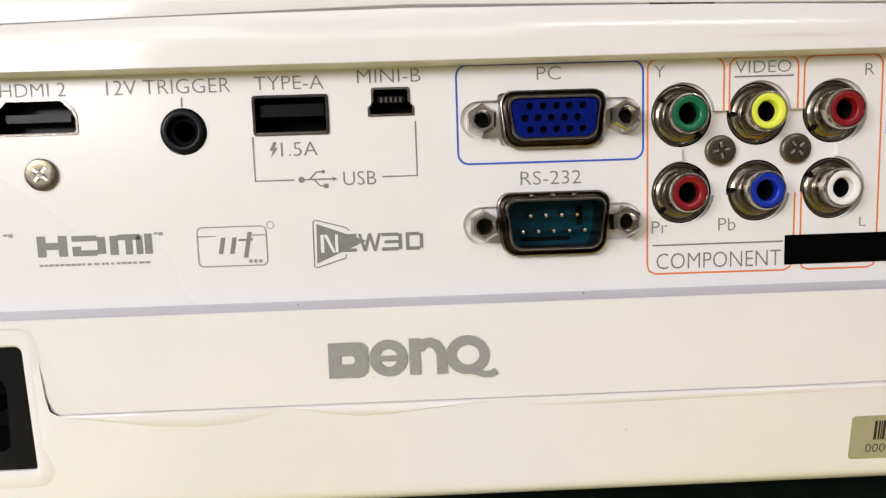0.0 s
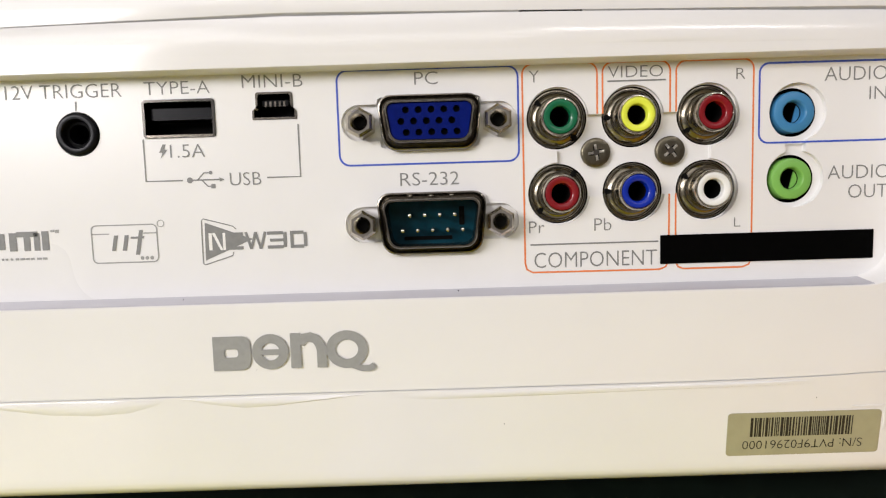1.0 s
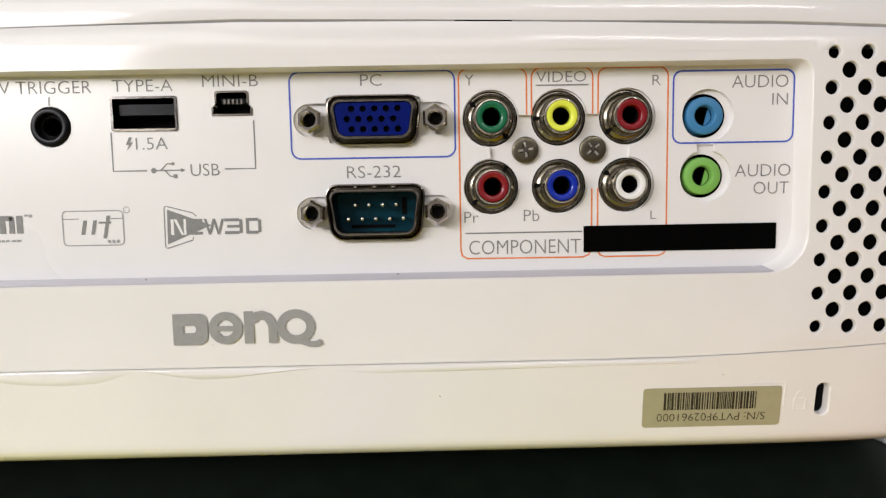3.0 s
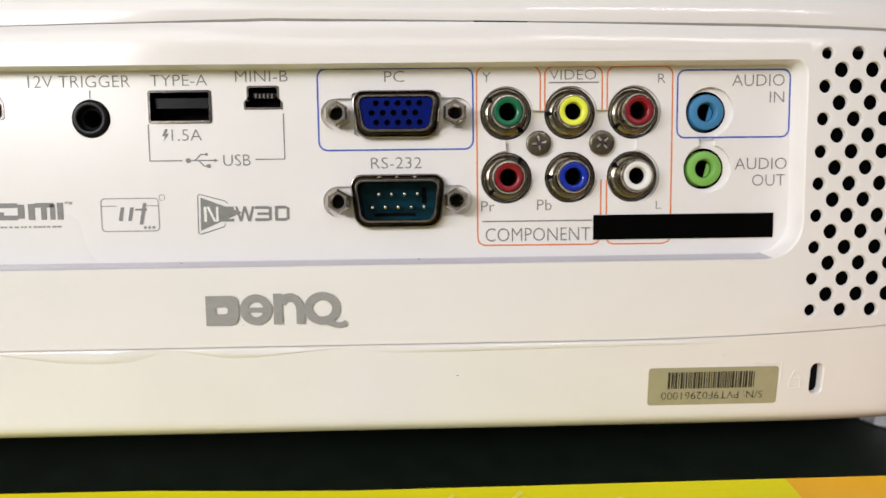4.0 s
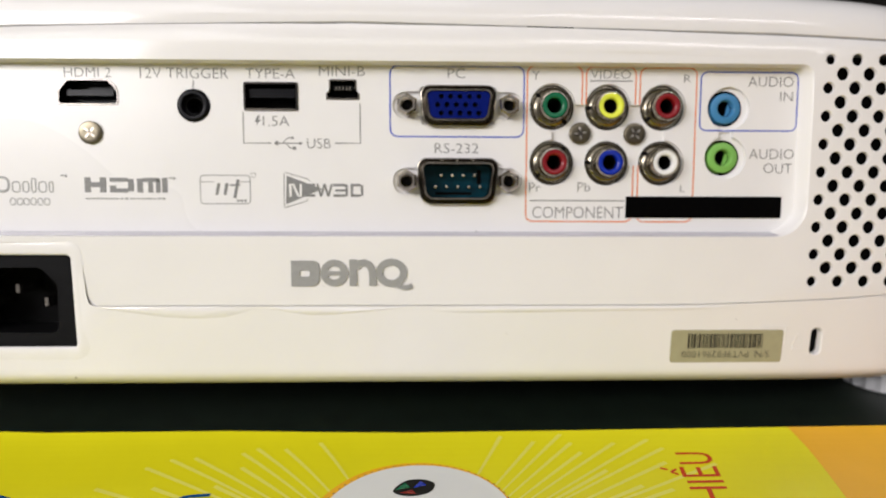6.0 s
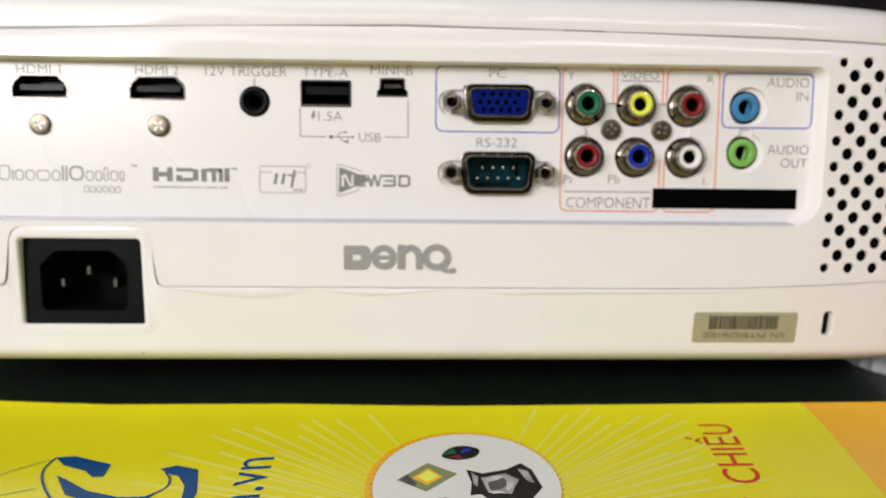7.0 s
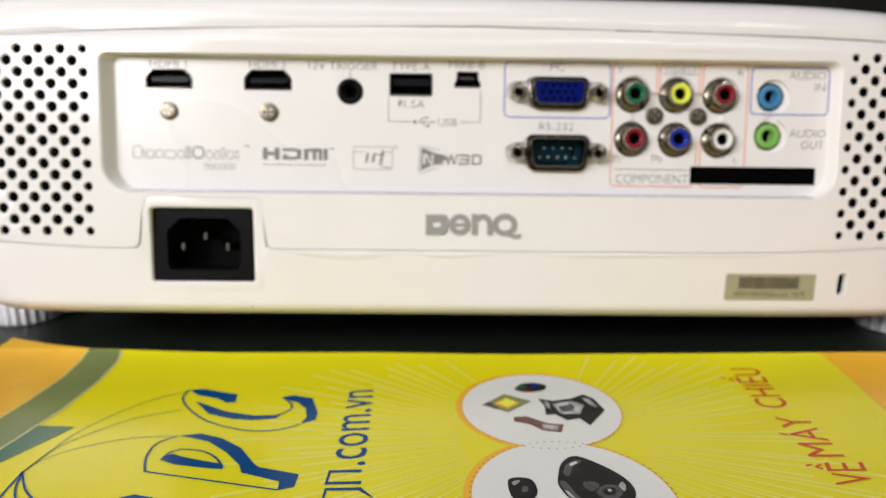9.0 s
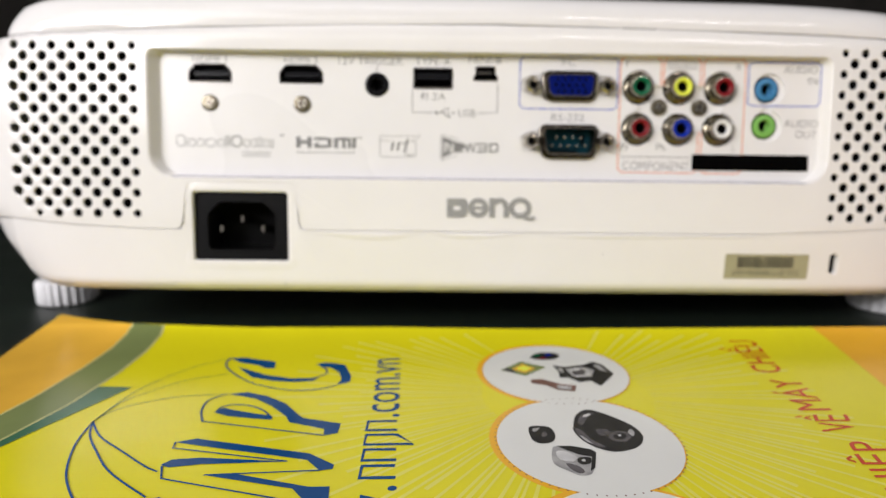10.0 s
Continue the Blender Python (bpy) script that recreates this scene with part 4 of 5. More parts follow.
part_each("usb_sign_piece", bm, INK, projector)
# coloured frames round the groups of sockets
line(rounded(-16.7, 77.9, 16.4, 95.05, 1.9, 6), 0.34, INKBLUE, closed=True)
line(rounded(60.7, 79.8, 85.3, 94.2, 1.7, 6), 0.34, INKBLUE, closed=True)


def open_frame(x0, x1, z0, z1, r, mat):
    """Two uprights joined at the top only by rounded corners."""
    pts = [(x0, z0)] + [(x0 + r - r * math.cos(radians(a)), z1 - r + r * math.sin(radians(a))) for a in range(0, 91, 15)]
    pts += [(x1 - r + r * math.sin(radians(a)), z1 - r + r * math.cos(radians(a))) for a in range(0, 91, 15)] + [(x1, z0)]
    line(pts, 0.32, mat)


# component group: down the left side, along the bottom and up
open_frame(17.2, 30.9, 86.0, 95.25, 1.8, INKORANGE)
open_frame(31.9, 44.3, 86.0, 95.2, 1.8, INKORANGE)
line([(45.4, 86.0)] + [(47.2 - 1.8 * math.cos(radians(a)), 93.3 + 1.8 * math.sin(radians(a))) for a in range(0, 91, 15)] + [(57.8 + 1.8 * math.sin(radians(a)), 93.3 + 1.8 * math.cos(radians(a))) for a in range(0, 91, 15)] + [(59.6, 58.6)], 0.32, INKORANGE)
line([(17.2, 86.0), (17.2, 58.8), (17.5, 57.6), (18.6, 57.0), (42.4, 56.9), (43.6, 57.4), (44.1, 58.6), (44.2, 71.0)], 0.32, INKORANGE)
line([(45.4, 71.0), (45.4, 58.2), (45.9, 57.3), (46.9, 56.9), (58.0, 56.9), (59.2, 57.4), (59.6, 58.6)], 0.32, INKORANGE)

# marks drawn as plain shapes
bm = bmesh.new()
for x0, x1, z0, z1 in ((-91.7, -90.2, 63.9, 67.6), (-90.2, -88.0, 65.2, 66.4), (-88.0, -86.5, 63.9, 67.6), (-85.6, -81.2, 66.5, 67.5), (-85.6, -84.1, 63.9, 65.6), (-84.1, -81.2, 63.9, 64.9), (-81.2, -79.8, 64.2, 67.2), (-79.0, -77.6, 63.9, 67.3), (-77.6, -73.6, 66.5, 67.5), (-76.3, -75.1, 63.9, 66.5), (-74.4, -73.3, 63.9, 67.2), (-72.9, -71.6, 63.9, 67.5)):
    poly(bm, [(x0, z0), (x1, z0), (x1, z1), (x0, z1)], INKY)
part_each("mark_stroke", bm, INK, projector, "dark grey block mark")
bm = bmesh.new()
x = -91.6
while x < -72.0:
    w = random.choice((0.5, 0.7, 0.9))
    poly(bm, [(x, 62.2), (x + w, 62.2), (x + w, 62.6), (x, 62.6)], INKY)
    x += w + random.choice((0.15, 0.2, 0.45))
part_each("printed_bar", bm, INKL, projector, "row of tiny grey bars")
line(rounded(-63.6, 61.2, -51.4, 68.2, 0.9, 4), 0.22, INKL, closed=True)
line([(-63.6, 66.6), (-60.3, 66.6)], 0.2, INKL)
line([(-53.9, 66.6), (-51.4, 66.6)], 0.2, INKL)
bm = bmesh.new()
for x0, z0, h in ((-60.0, 63.4, 2.9), (-58.0, 63.4, 2.9), (-55.6, 62.6, 4.6)):
    poly(bm, [(x0, z0), (x0 + 0.75, z0), (x0 + 0.75 + h * 0.2, z0 + h), (x0 + h * 0.2, z0 + h)], INKY)
poly(bm, [(-56.4, 65.6), (-53.9, 65.6), (-53.8, 66.0), (-56.3, 66.0)], INKY - 0.01)
part_each("mark_stroke", bm, INK, projector, "slanted grey strokes in a thin frame")
bm = bmesh.new()
for k in range(3):
    poly(bm, ring_points(-54.4 + k * 0.9, 61.95, 0.36, 10), INKY)
part_each("mark_stroke", bm, INKL, projector, "three small grey dots")
line(ring_points(-50.6, 68.3, 0.62, 18), 0.13, INKL, closed=True)
for x0, z0 in ((-71.2, 67.3), (-97.4, 67.8)):
    bm = bmesh.new()
    poly(bm, [(x0, z0), (x0 + 0.75, z0), (x0 + 0.75, z0 + 0.4), (x0, z0 + 0.4)], INKY)
    poly(bm, [(x0 + 0.9, z0 - 0.2), (x0 + 1.6, z0 - 0.2), (x0 + 1.6, z0 + 0.4), (x0 + 0.9, z0 + 0.4)], INKY)
    part_each("printed_bar", bm, INKL, projector)
# triangle mark
bm = bmesh.new()
poly(bm, [(-42.6, 61.1), (-33.6, 64.9), (-42.4, 68.2)], INKY)
part("printed_triangle", bm, INK, projector, "dark grey triangle mark")
line([(-37.3, 62.6), (-37.5, 61.9), (-42.7, 60.3), (-43.1, 60.6), (-43.0, 68.6), (-42.6, 68.9), (-37.2, 67.4), (-36.6, 66.8)], 0.2, INK)
PALE = material("pale_gap", (0.78, 0.77, 0.75), 0.4)
bm = bmesh.new()
for pts in ([(-41.8, 63.0), (-41.2, 63.0), (-41.2, 66.2), (-41.8, 66.2)], [(-41.2, 66.2), (-39.7, 63.0), (-39.2, 63.0), (-40.6, 66.2)], [(-39.2, 63.0), (-38.7, 63.0), (-38.7, 66.2), (-39.2, 66.2)]):
    poly(bm, pts, INKY - 0.02)
part_each("mark_stroke", bm, PALE, projector, "pale strokes on the triangle")
bm = bmesh.new()
for x0, x1, z0, z1 in ((-37.9, -37.3, 63.0, 66.2), (-37.3, -35.4, 65.6, 66.2), (-37.3, -35.4, 64.3, 64.85), (-37.3, -35.4, 63.0, 63.6), (-30.9, -27.9, 65.6, 66.2), (-30.4, -27.9, 64.3, 64.85), (-30.9, -27.9, 63.0, 63.6), (-27.9, -27.3, 63.2, 66.0), (-26.6, -24.1, 65.6, 66.2), (-26.6, -24.1, 63.0, 63.6), (-24.1, -23.5, 63.3, 65.9), (-26.6, -26.0, 63.6, 65.6)):
    poly(bm, [(x0, z0), (x1, z0), (x1, z1), (x0, z1)], INKY - 0.03)
for x0 in (-35.1, -33.3):
    poly(bm, [(x0, 66.2), (x0 + 0.9, 63.0), (x0 + 1.4, 63.0), (x0 + 0.5, 66.2)], INKY - 0.03)
    poly(bm, [(x0 + 0.9, 63.0), (x0 + 1.4, 63.0), (x0 + 2.3, 66.2), (x0 + 1.8, 66.2)], INKY - 0.035)
part_each("mark_stroke", bm, INK, projector, "grey angular strokes beside the triangle")
# thin word mark as plain strokes
bm = bmesh.new()
x = -131.8
for w, tall, bold in ((3.0, 4.0, 0), (0.35, 2.9, 0), (2.3, 2.8, 0), (2.4, 2.8, 0), (3.6, 2.8, 0), (2.2, 2.8, 0), (0.5, 4.0, 1), (0.5, 4.0, 1), (3.9, 4.0, 1), (2.1, 2.8, 0), (1.7, 2.8, 0), (1.3, 3.6, 0), (2.1, 2.8, 0), (1.2, 2.8, 0)):
    t = 0.62 if bold else 0.3
    z0 = 63.8
    if w < 1:
        poly(bm, [(x, z0), (x + w, z0), (x + w, z0 + tall), (x, z0 + tall)], INKY)
    else:
        strip(bm, rounded(x + t / 2, z0 + t / 2, x + w - t / 2, z0 + tall - t / 2, min(w, tall) * 0.33, 4), t, INKY, closed=True)
    x += w + 0.42
part_each("mark_stroke", bm, INKL, projector, "thin grey word mark drawn as plain strokes")
bm = bmesh.new()
for k in range(6):
    strip(bm, rounded(-109.8 + k * 1.65, 60.8, -108.6 + k * 1.65, 62.4, 0.45, 3), 0.22, INKY, closed=True)
part_each("mark_stroke", bm, INKL, projector, "small row of grey strokes")

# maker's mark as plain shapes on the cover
LOGOY = BACK - 0.07
bm = bmesh.new()
plate(bm, rounded(-40.8, 41.05, -33.9, 47.4, (0.1, 1.9, 1.5, 0.1), 5), [rounded(-38.7, 43.5, -36.2, 45.0, (0.05, 0.6, 0.6, 0.05), 3)], LOGOY, 0)
part("maker_mark", bm, INKL, projector, "silver-grey block shape")
bm = bmesh.new()
strip(bm, [(-30.3 + 2.5 * math.cos(radians(a)), 44.35 + 2.45 * math.sin(radians(a))) for a in range(0, 360, 8)], 1.7, LOGOY, closed=True)
poly(bm, [(-32.2, 43.75), (-27.0, 43.75), (-27.0, 44.8), (-32.2, 44.8)], LOGOY - 0.01)
part("maker_mark", bm, INKL, projector, "silver-grey ring shape")
bm = bmesh.new()
poly(bm, [(-26.6, 41.15), (-24.7, 41.15), (-24.7, 47.7), (-26.6, 47.7)], LOGOY)
strip(bm, [(-24.9, 45.8), (-24.0, 46.7), (-22.9, 46.9), (-21.8, 46.4), (-21.1, 45.3), (-20.9, 44.3), (-20.9, 41.15)], 1.8, LOGOY - 0.01)
part("maker_mark", bm, INKL, projector, "silver-grey arch shape")
bm = bmesh.new()
strip(bm, [(-16.3 + 2.95 * math.cos(a), 44.4 + 2.65 * math.sin(a)) for a in np.linspace(0, 2 * math.pi, 40, endpoint=False)], 1.75, LOGOY, closed=True)
strip(bm, [(-17.2, 42.2), (-15.4, 41.5), (-13.6, 40.8), (-12.2, 40.8), (-11.3, 41.3)], 1.2, LOGOY - 0.01)
part("maker_mark", bm, INKL, projector, "silver-grey ring with a tail")

# black tape over part of the panel's print
bm = bmesh.new()
o = rounded(42.5, 57.9, 82.4, 63.3, 0.12, 2)
stack(bm, [(o, -0.22), (o, -0.1)])
part("black_tape", bm, TAPE, projector, "strip of matt black tape")

# serial sticker on the bottom case
def low_y(x, z, off=0.05):
    return skin_low(x, z) - off


bm = bmesh.new()
o = rounded(54.2, 21.1, 83.0, 29.7, 0.7, 4)
a, b = loop(bm, o, lambda x, z: low_y(x, z, 0.12)), loop(bm, o, lambda x, z: low_y(x, z, 0.0))
bridge(bm, b, a)
bm.faces.new(a)
outward(bm)
sticker = part("serial_sticker", bm, STICKER, projector, "silver sticker with a bar code, upside down")
bm = bmesh.new()
x = 58.5
while x < 77.6:
    w = random.choice((0.2, 0.2, 0.34, 0.5))
    poly(bm, [(x, 24.9), (x + w, 24.9), (x + w, 28.7), (x, 28.7)], lambda px, pz: low_y(px, pz, 0.16))
    x += w + random.choice((0.14, 0.16, 0.26))
part_each("code_bar", bm, INKBLACK, sticker)
sn = text_mesh("serial_text", "S/N: PVT9F02961000", INKBLACK, sticker, 57.2, 22.4, 79.8, 24.1, 0.0, upside=True)
for v in sn.data.vertices:
    v.co.y = low_y(v.co.x / MM, v.co.z / MM, 0.16) * MM

# lock slot, padlock sign and raised bracket
bm = bmesh.new()
i = inset(LOCK, 0.25)
a = loop(bm, LOCK, lambda x, z: low_y(x, z, 0.0))
b = loop(bm, i, lambda x, z: low_y(x, z, -0.35))
c = loop(bm, i, lambda x, z: low_y(x, z, -2.2))
bridge(bm, a, b), bridge(bm, b, c)
slot = part("lock_slot", bm, WHITE, projector, "narrow upright lock slot")
bm = bmesh.new()
poly(bm, LOCK, lambda x, z: low_y(x, z, -1.9))
part("slot_dark", bm, DARK, slot)


def raised(pts, width, height, closed=False):
    bm = bmesh.new()
    strip(bm, pts, width, 0.0, closed)
    for v in bm.verts:
        v.co.y = low_y(v.co.x / MM, v.co.z / MM, height) * MM
    geo = bmesh.ops.extrude_face_region(bm, geom=list(bm.faces))
    for v in [g for g in geo["geom"] if isinstance(g, bmesh.types.BMVert)]:
        v.co.y += height * MM
    outward(bm)
    return part("raised_sign", bm, WHITE, projector, "moulded sign in the case")


raised([(85.8, 24.4), (88.2, 24.4), (88.2, 26.8), (85.8, 26.8)], 0.3, 0.12, True)
raised([(86.3, 26.8), (86.3, 27.8), (86.7, 28.4), (87.3, 28.4), (87.7, 27.8), (87.7, 26.8)], 0.3, 0.12)
raised([(77.2, 30.4), (83.7, 30.4), (83.7, 25.5)], 0.3, 0.12)
# loose edges of a clear protective film along the seam
FILM = material("clear_film_edge", (0.80, 0.785, 0.765), 0.03, vary=0.01, scale=150, bump=0.25, bump_scale=120)
for pts in ([(-88.5, 35.9), (-80.0, 34.6), (-72.0, 33.4), (-64.0, 33.0), (-57.0, 33.4), (-52.0, 34.8), (-50.0, 35.8), (-60.0, 35.9)], [(-47.5, 35.8), (-42.0, 34.6), (-36.0, 33.8), (-30.0, 34.0), (-24.0, 34.6), (-12.0, 35.8)], [(-9.0, 34.9), (0.0, 34.3), (20.0, 34.5), (45.0, 34.9), (70.0, 35.2), (70.0, 35.9), (-2.0, 35.9)]):
    bm = bmesh.new()
    cx0 = sum(q[0] for q in pts) / len(pts)
    cz0 = sum(q[1] for q in pts) / len(pts)
    rim = loop(bm, pts, lambda x, z: low_y(x, z, 0.02))
    mid = loop(bm, [(px * 0.7 + cx0 * 0.3, pz * 0.6 + cz0 * 0.4) for px, pz in pts], lambda x, z: low_y(x, z, 0.28))
    bridge(bm, rim, mid)
    bm.faces.new(mid)
    outward(bm)
    part("film_edge", bm, FILM, projector, "lifted edge of clear protective film", smooth=True)
# a few specks of dirt
for sx, sz, sr, low in ((-95.3, 17.7, 0.28, 1), (4.4, 54.6, 0.16, 0), (-45.5, 54.4, 0.12, 0), (12.3, 29.0, 0.14, 1), (70.5, 32.4, 0.13, 1), (-33.0, 41.0, 0.1, 0)):
    bm = bmesh.new()
    poly(bm, [(px * (1 + 0.3 * math.sin(k * 2.1)) + sx, pz * 0.7 + sz) for k, (px, pz) in enumerate(ring_points(0, 0, sr, 9))], (lambda x, z: low_y(x, z, 0.03)) if low else (lambda x, z: skin(x, z) - 0.03))
    part("dirt_speck", bm, DARK, projector)

# ------------------------------------------------------------------ printed mat lying on the table
mat_ob = new("printed_mat")
tagged(mat_ob, "bright yellow printed advertising sheet lying on the table", "poster")
EDGE = [(-194.0, 30.6), (-176.0, 23.0), (-158.0, 17.6), (-130.0, 13.6), (-110.0, 11.2), (-85.0, 10.2), (-58.7, 9.2), (-30.0, 6.6), (-10.0, 5.2), (40.0, 3.9), (80.0, 3.0), (115.0, 2.2), (220.0, -1.0)]
OUT = EDGE + [(220.0, -260.0), (-120.0, -260.0)]


def flat(bm, pts, z):
    f = bm.faces.new([bm.verts.new((px * MM, py * MM, z * MM)) for px, py in pts])
    f.normal_update()
    if f.normal.z < 0:
        f.normal_flip()


def soft_loop(pts, n=5):
    """A closed smooth curve through the points."""
    out, m = [], len(pts)
    for k in range(m):
        p0, p1, p2, p3 = (Vector(pts[(k + d) % m]) for d in (-1, 0, 1, 2))
        for q in range(n):
            t = q / n
            out.append(tuple(0.5 * (2 * p1 + (p2 - p0) * t + (2 * p0 - 5 * p1 + 4 * p2 - p3) * t * t + (3 * p1 - p0 - 3 * p2 + p3) * t ** 3)))
    return out


def print_part(name, polys, mat, z, label="", soft=False):
    bm = bmesh.new()
    for p in polys:
        flat(bm, soft_loop(p) if soft else p, z)
    bmesh.ops.triangulate(bm, faces=bm.faces)
    return part(name, bm, mat, mat_ob, label)


def print_lines(name, lines, width, mat, z, label="", closed=False):
    bm = bmesh.new()
    for pts in lines:
        n = len(pts)
        lv, rv = [], []
        for k in range(n):
            a = Vector(pts[k - 1] if closed or k else pts[k])
            c = Vector(pts[(k + 1) % n] if closed or k < n - 1 else pts[k])
            d = (c - a).normalized()
            for side, s in ((lv, 0.5), (rv, -0.5)):
                side.append(bm.verts.new(((pts[k][0] - d.y * width * s) * MM, (pts[k][1] + d.x * width * s) * MM, z * MM)))
        for k in range(n if closed else n - 1):
            j = (k + 1) % n
            bm.faces.new((rv[k], rv[j], lv[j], lv[k]))
    return part(name, bm, mat, mat_ob, label)


bm = bmesh.new()
topv = [bm.verts.new((x * MM, y * MM, 0)) for x, y in OUT]
lowv = [bm.verts.new((x * MM, y * MM, -0.45 * MM)) for x, y in OUT]
bm.faces.new(topv[::-1])
bm.faces.new(lowv)
bridge(bm, topv, lowv)
outward(bm)
bmesh.ops.triangulate(bm, faces=bm.faces)
part("sheet", bm, YELLOW, mat_ob, "glossy yellow paper")
Z1, Z2, Z3, Z4 = 0.05, 0.1, 0.15, 0.2
# bands on one corner and the amber corner
print_part("printed_corner", [[(-193.6, 30.3), (-176.0, 22.7), (-158.0, 17.3), (-154.0, 6.0), (-151.0, -8.0), (-150.0, -25.0), (-150.5, -45.0), (-153.0, -62.0), (-158.0, -85.0), (-164.0, -100.0), (-169.0, -70.0)]], ORANGE, Z1, "orange corner")
print_part("printed_band", [[(-158.0, 17.3), (-145.2, 14.9), (-141.0, 4.0), (-138.0, -12.0), (-137.0, -30.0), (-138.5, -50.0), (-142.5, -68.0), (-148.0, -85.0), (-156.0, -100.0), (-164.0, -100.0), (-158.0, -85.0), (-153.0, -62.0), (-150.5, -45.0), (-150.0, -25.0), (-151.0, -8.0), (-154.0, 6.0)]], GREEN1, Z2, "olive green band")
print_part("printed_band", [[(-138.0, -38.6), (-127.6, -39.6), (-131.0, -48.0), (-137.0, -62.0), (-144.0, -80.0), (-150.0, -95.0), (-156.0, -100.0), (-148.0, -85.0), (-142.5, -68.0), (-138.5, -50.0)]], GREEN2, Z2, "dark green wedge")
print_lines("printed_line", [[(-145.2, 14.9), (-141.0, 4.0), (-138.0, -12.0), (-137.0, -30.0), (-138.5, -50.0), (-142.5, -68.0), (-148.0, -85.0)], [(-158.0, 17.3), (-154.0, 6.0), (-151.0, -8.0), (-150.0, -25.0), (-150.5, -45.0), (-153.0, -62.0), (-158.0, -85.0)]], 0.6, PALELINE, Z3)
print_part("printed_corner", [[(89.0, 2.7), (115.0, 2.0), (219.0, -1.2), (219.0, -250.0), (20.0, -250.0), (60.0, -105.0), (72.0, -62.0), (79.0, -36.0), (86.0, -10.0)]], ORANGEV, Z1, "amber corner")
# rays
for k in range(132):
    a = 2 * math.pi * (k + 0.3 * math.sin(k * 1.7)) / 132
    c, s = math.cos(a), math.sin(a)
    r0, r1 = 22, 66 + 12 * math.sin(k * 2.3)
    w0, w1 = 0.12, 0.52
    q = [(r0 * c + w0 * s, r0 * s - w0 * c), (r1 * c + w1 * s, r1 * s - w1 * c), (r1 * c - w1 * s, r1 * s + w1 * c), (r0 * c - w0 * s, r0 * s + w0 * c)]
    q = [(px - 10.0, py - 48.0) for px, py in q]
    if max(py for px, py in q) < 4.5 and max(px for px, py in q) < 62:
        bm = bmesh.new()
        flat(bm, q, 0.07)
        part("printed_ray", bm, RAYS, mat_ob)
# discs
CIRCLES = [(-9.8, -33.0, 20.6), (-10.4, -71.2, 20.0), (-10.0, -109.0, 20.0)]
for n, (cx, cy, r) in enumerate(CIRCLES):
    print_part("printed_disc", [ring_points(cx - 0.7, cy + 0.2, r + 1.0, 64)], ORANGEV, Z2 + 0.012 * n, "amber rim")
for n, (cx, cy, r) in enumerate(CIRCLES):
    print_part("printed_disc", [ring_points(cx, cy, r, 64)], WHITEP, Z3 + 0.02 * n, "white disc")
    dots = []
    for k in range(72):
        a = 2 * math.pi * k / 72
        dots.append(ring_points(cx + (r + 0.35) * math.cos(a), cy + (r + 0.35) * math.sin(a), 0.22, 6))
    if n < 2:
        tagged(print_part("printed_dots", dots, BROWNP, Z4 + 0.01 + 0.015 * n, "ring of tiny red-brown dots"), kind="stuff")
ZP = 0.24
DGREYP = material("dark_grey_print", (0.075, 0.07, 0.075), 0.25, vary=0.4, scale=180, specular=0.2)
# parts pictured in the first disc
print_part("printed_picture", [[(-15.0, -22.6), (-12.5, -18.9), (-8.5, -18.4), (-5.8, -20.3), (-7.2, -23.4), (-11.6, -24.4)]], BLACKP, ZP, "small dark wheel with coloured segments", soft=True)
print_part("printed_picture", [[(-14.6, -22.2), (-12.4, -19.4), (-11.2, -21.4)]], RING["green"], ZP + 0.02)
print_part("printed_picture", [[(-10.6, -21.6), (-9.0, -19.0), (-7.6, -20.6)]], RING["blue"], ZP + 0.02)
print_part("printed_picture", [[(-13.6, -23.2), (-10.8, -22.2), (-9.8, -23.8)]], RING["red"], ZP + 0.02)
print_part("printed_picture", [[(-25.2, -31.8), (-18.4, -25.4), (-11.6, -30.0), (-18.6, -36.2)]], GREEN1, ZP, "square chip with a yellow centre")
print_part("printed_picture", [[(-21.8, -31.2), (-18.2, -27.6), (-14.9, -31.0), (-18.4, -34.0)]], ORANGEV, ZP + 0.02)
print_part("printed_picture", [[(-9.5, -28.5), (-6.0, -30.1), (-0.4, -28.8), (3.2, -26.4), (5.4, -29.0), (6.6, -35.8), (0.6, -43.7), (-1.0, -40.0), (-4.4, -40.9), (-6.8, -37.6), (-9.2, -37.9), (-8.6, -33.4)]], BLACKP, ZP, "dark lamp unit")
print_part("printed_picture", [[(-6.4, -31.8), (-0.8, -30.3), (1.9, -32.8), (-0.4, -37.8), (-5.3, -37.2)]], GREYP, ZP + 0.02)
print_part("printed_picture", [[(-4.8, -33.0), (-2.1, -31.7), (-0.7, -33.7), (-2.2, -35.9), (-4.6, -36.3)]], DGREYP, ZP + 0.03, soft=True)
print_part("printed_picture", [[(-17.6, -38.8), (-14.4, -38.4), (-9.6, -42.2), (-5.8, -43.0), (-7.2, -46.8), (-11.6, -45.6), (-13.8, -42.8), (-17.8, -41.0)]], BROWNP, ZP, "small brown ribbon part")
print_part("printed_picture", [[(-11.0, -42.6), (-7.2, -43.6), (-8.0, -46.0), (-11.4, -45.0)]], GREYP, ZP + 0.02)
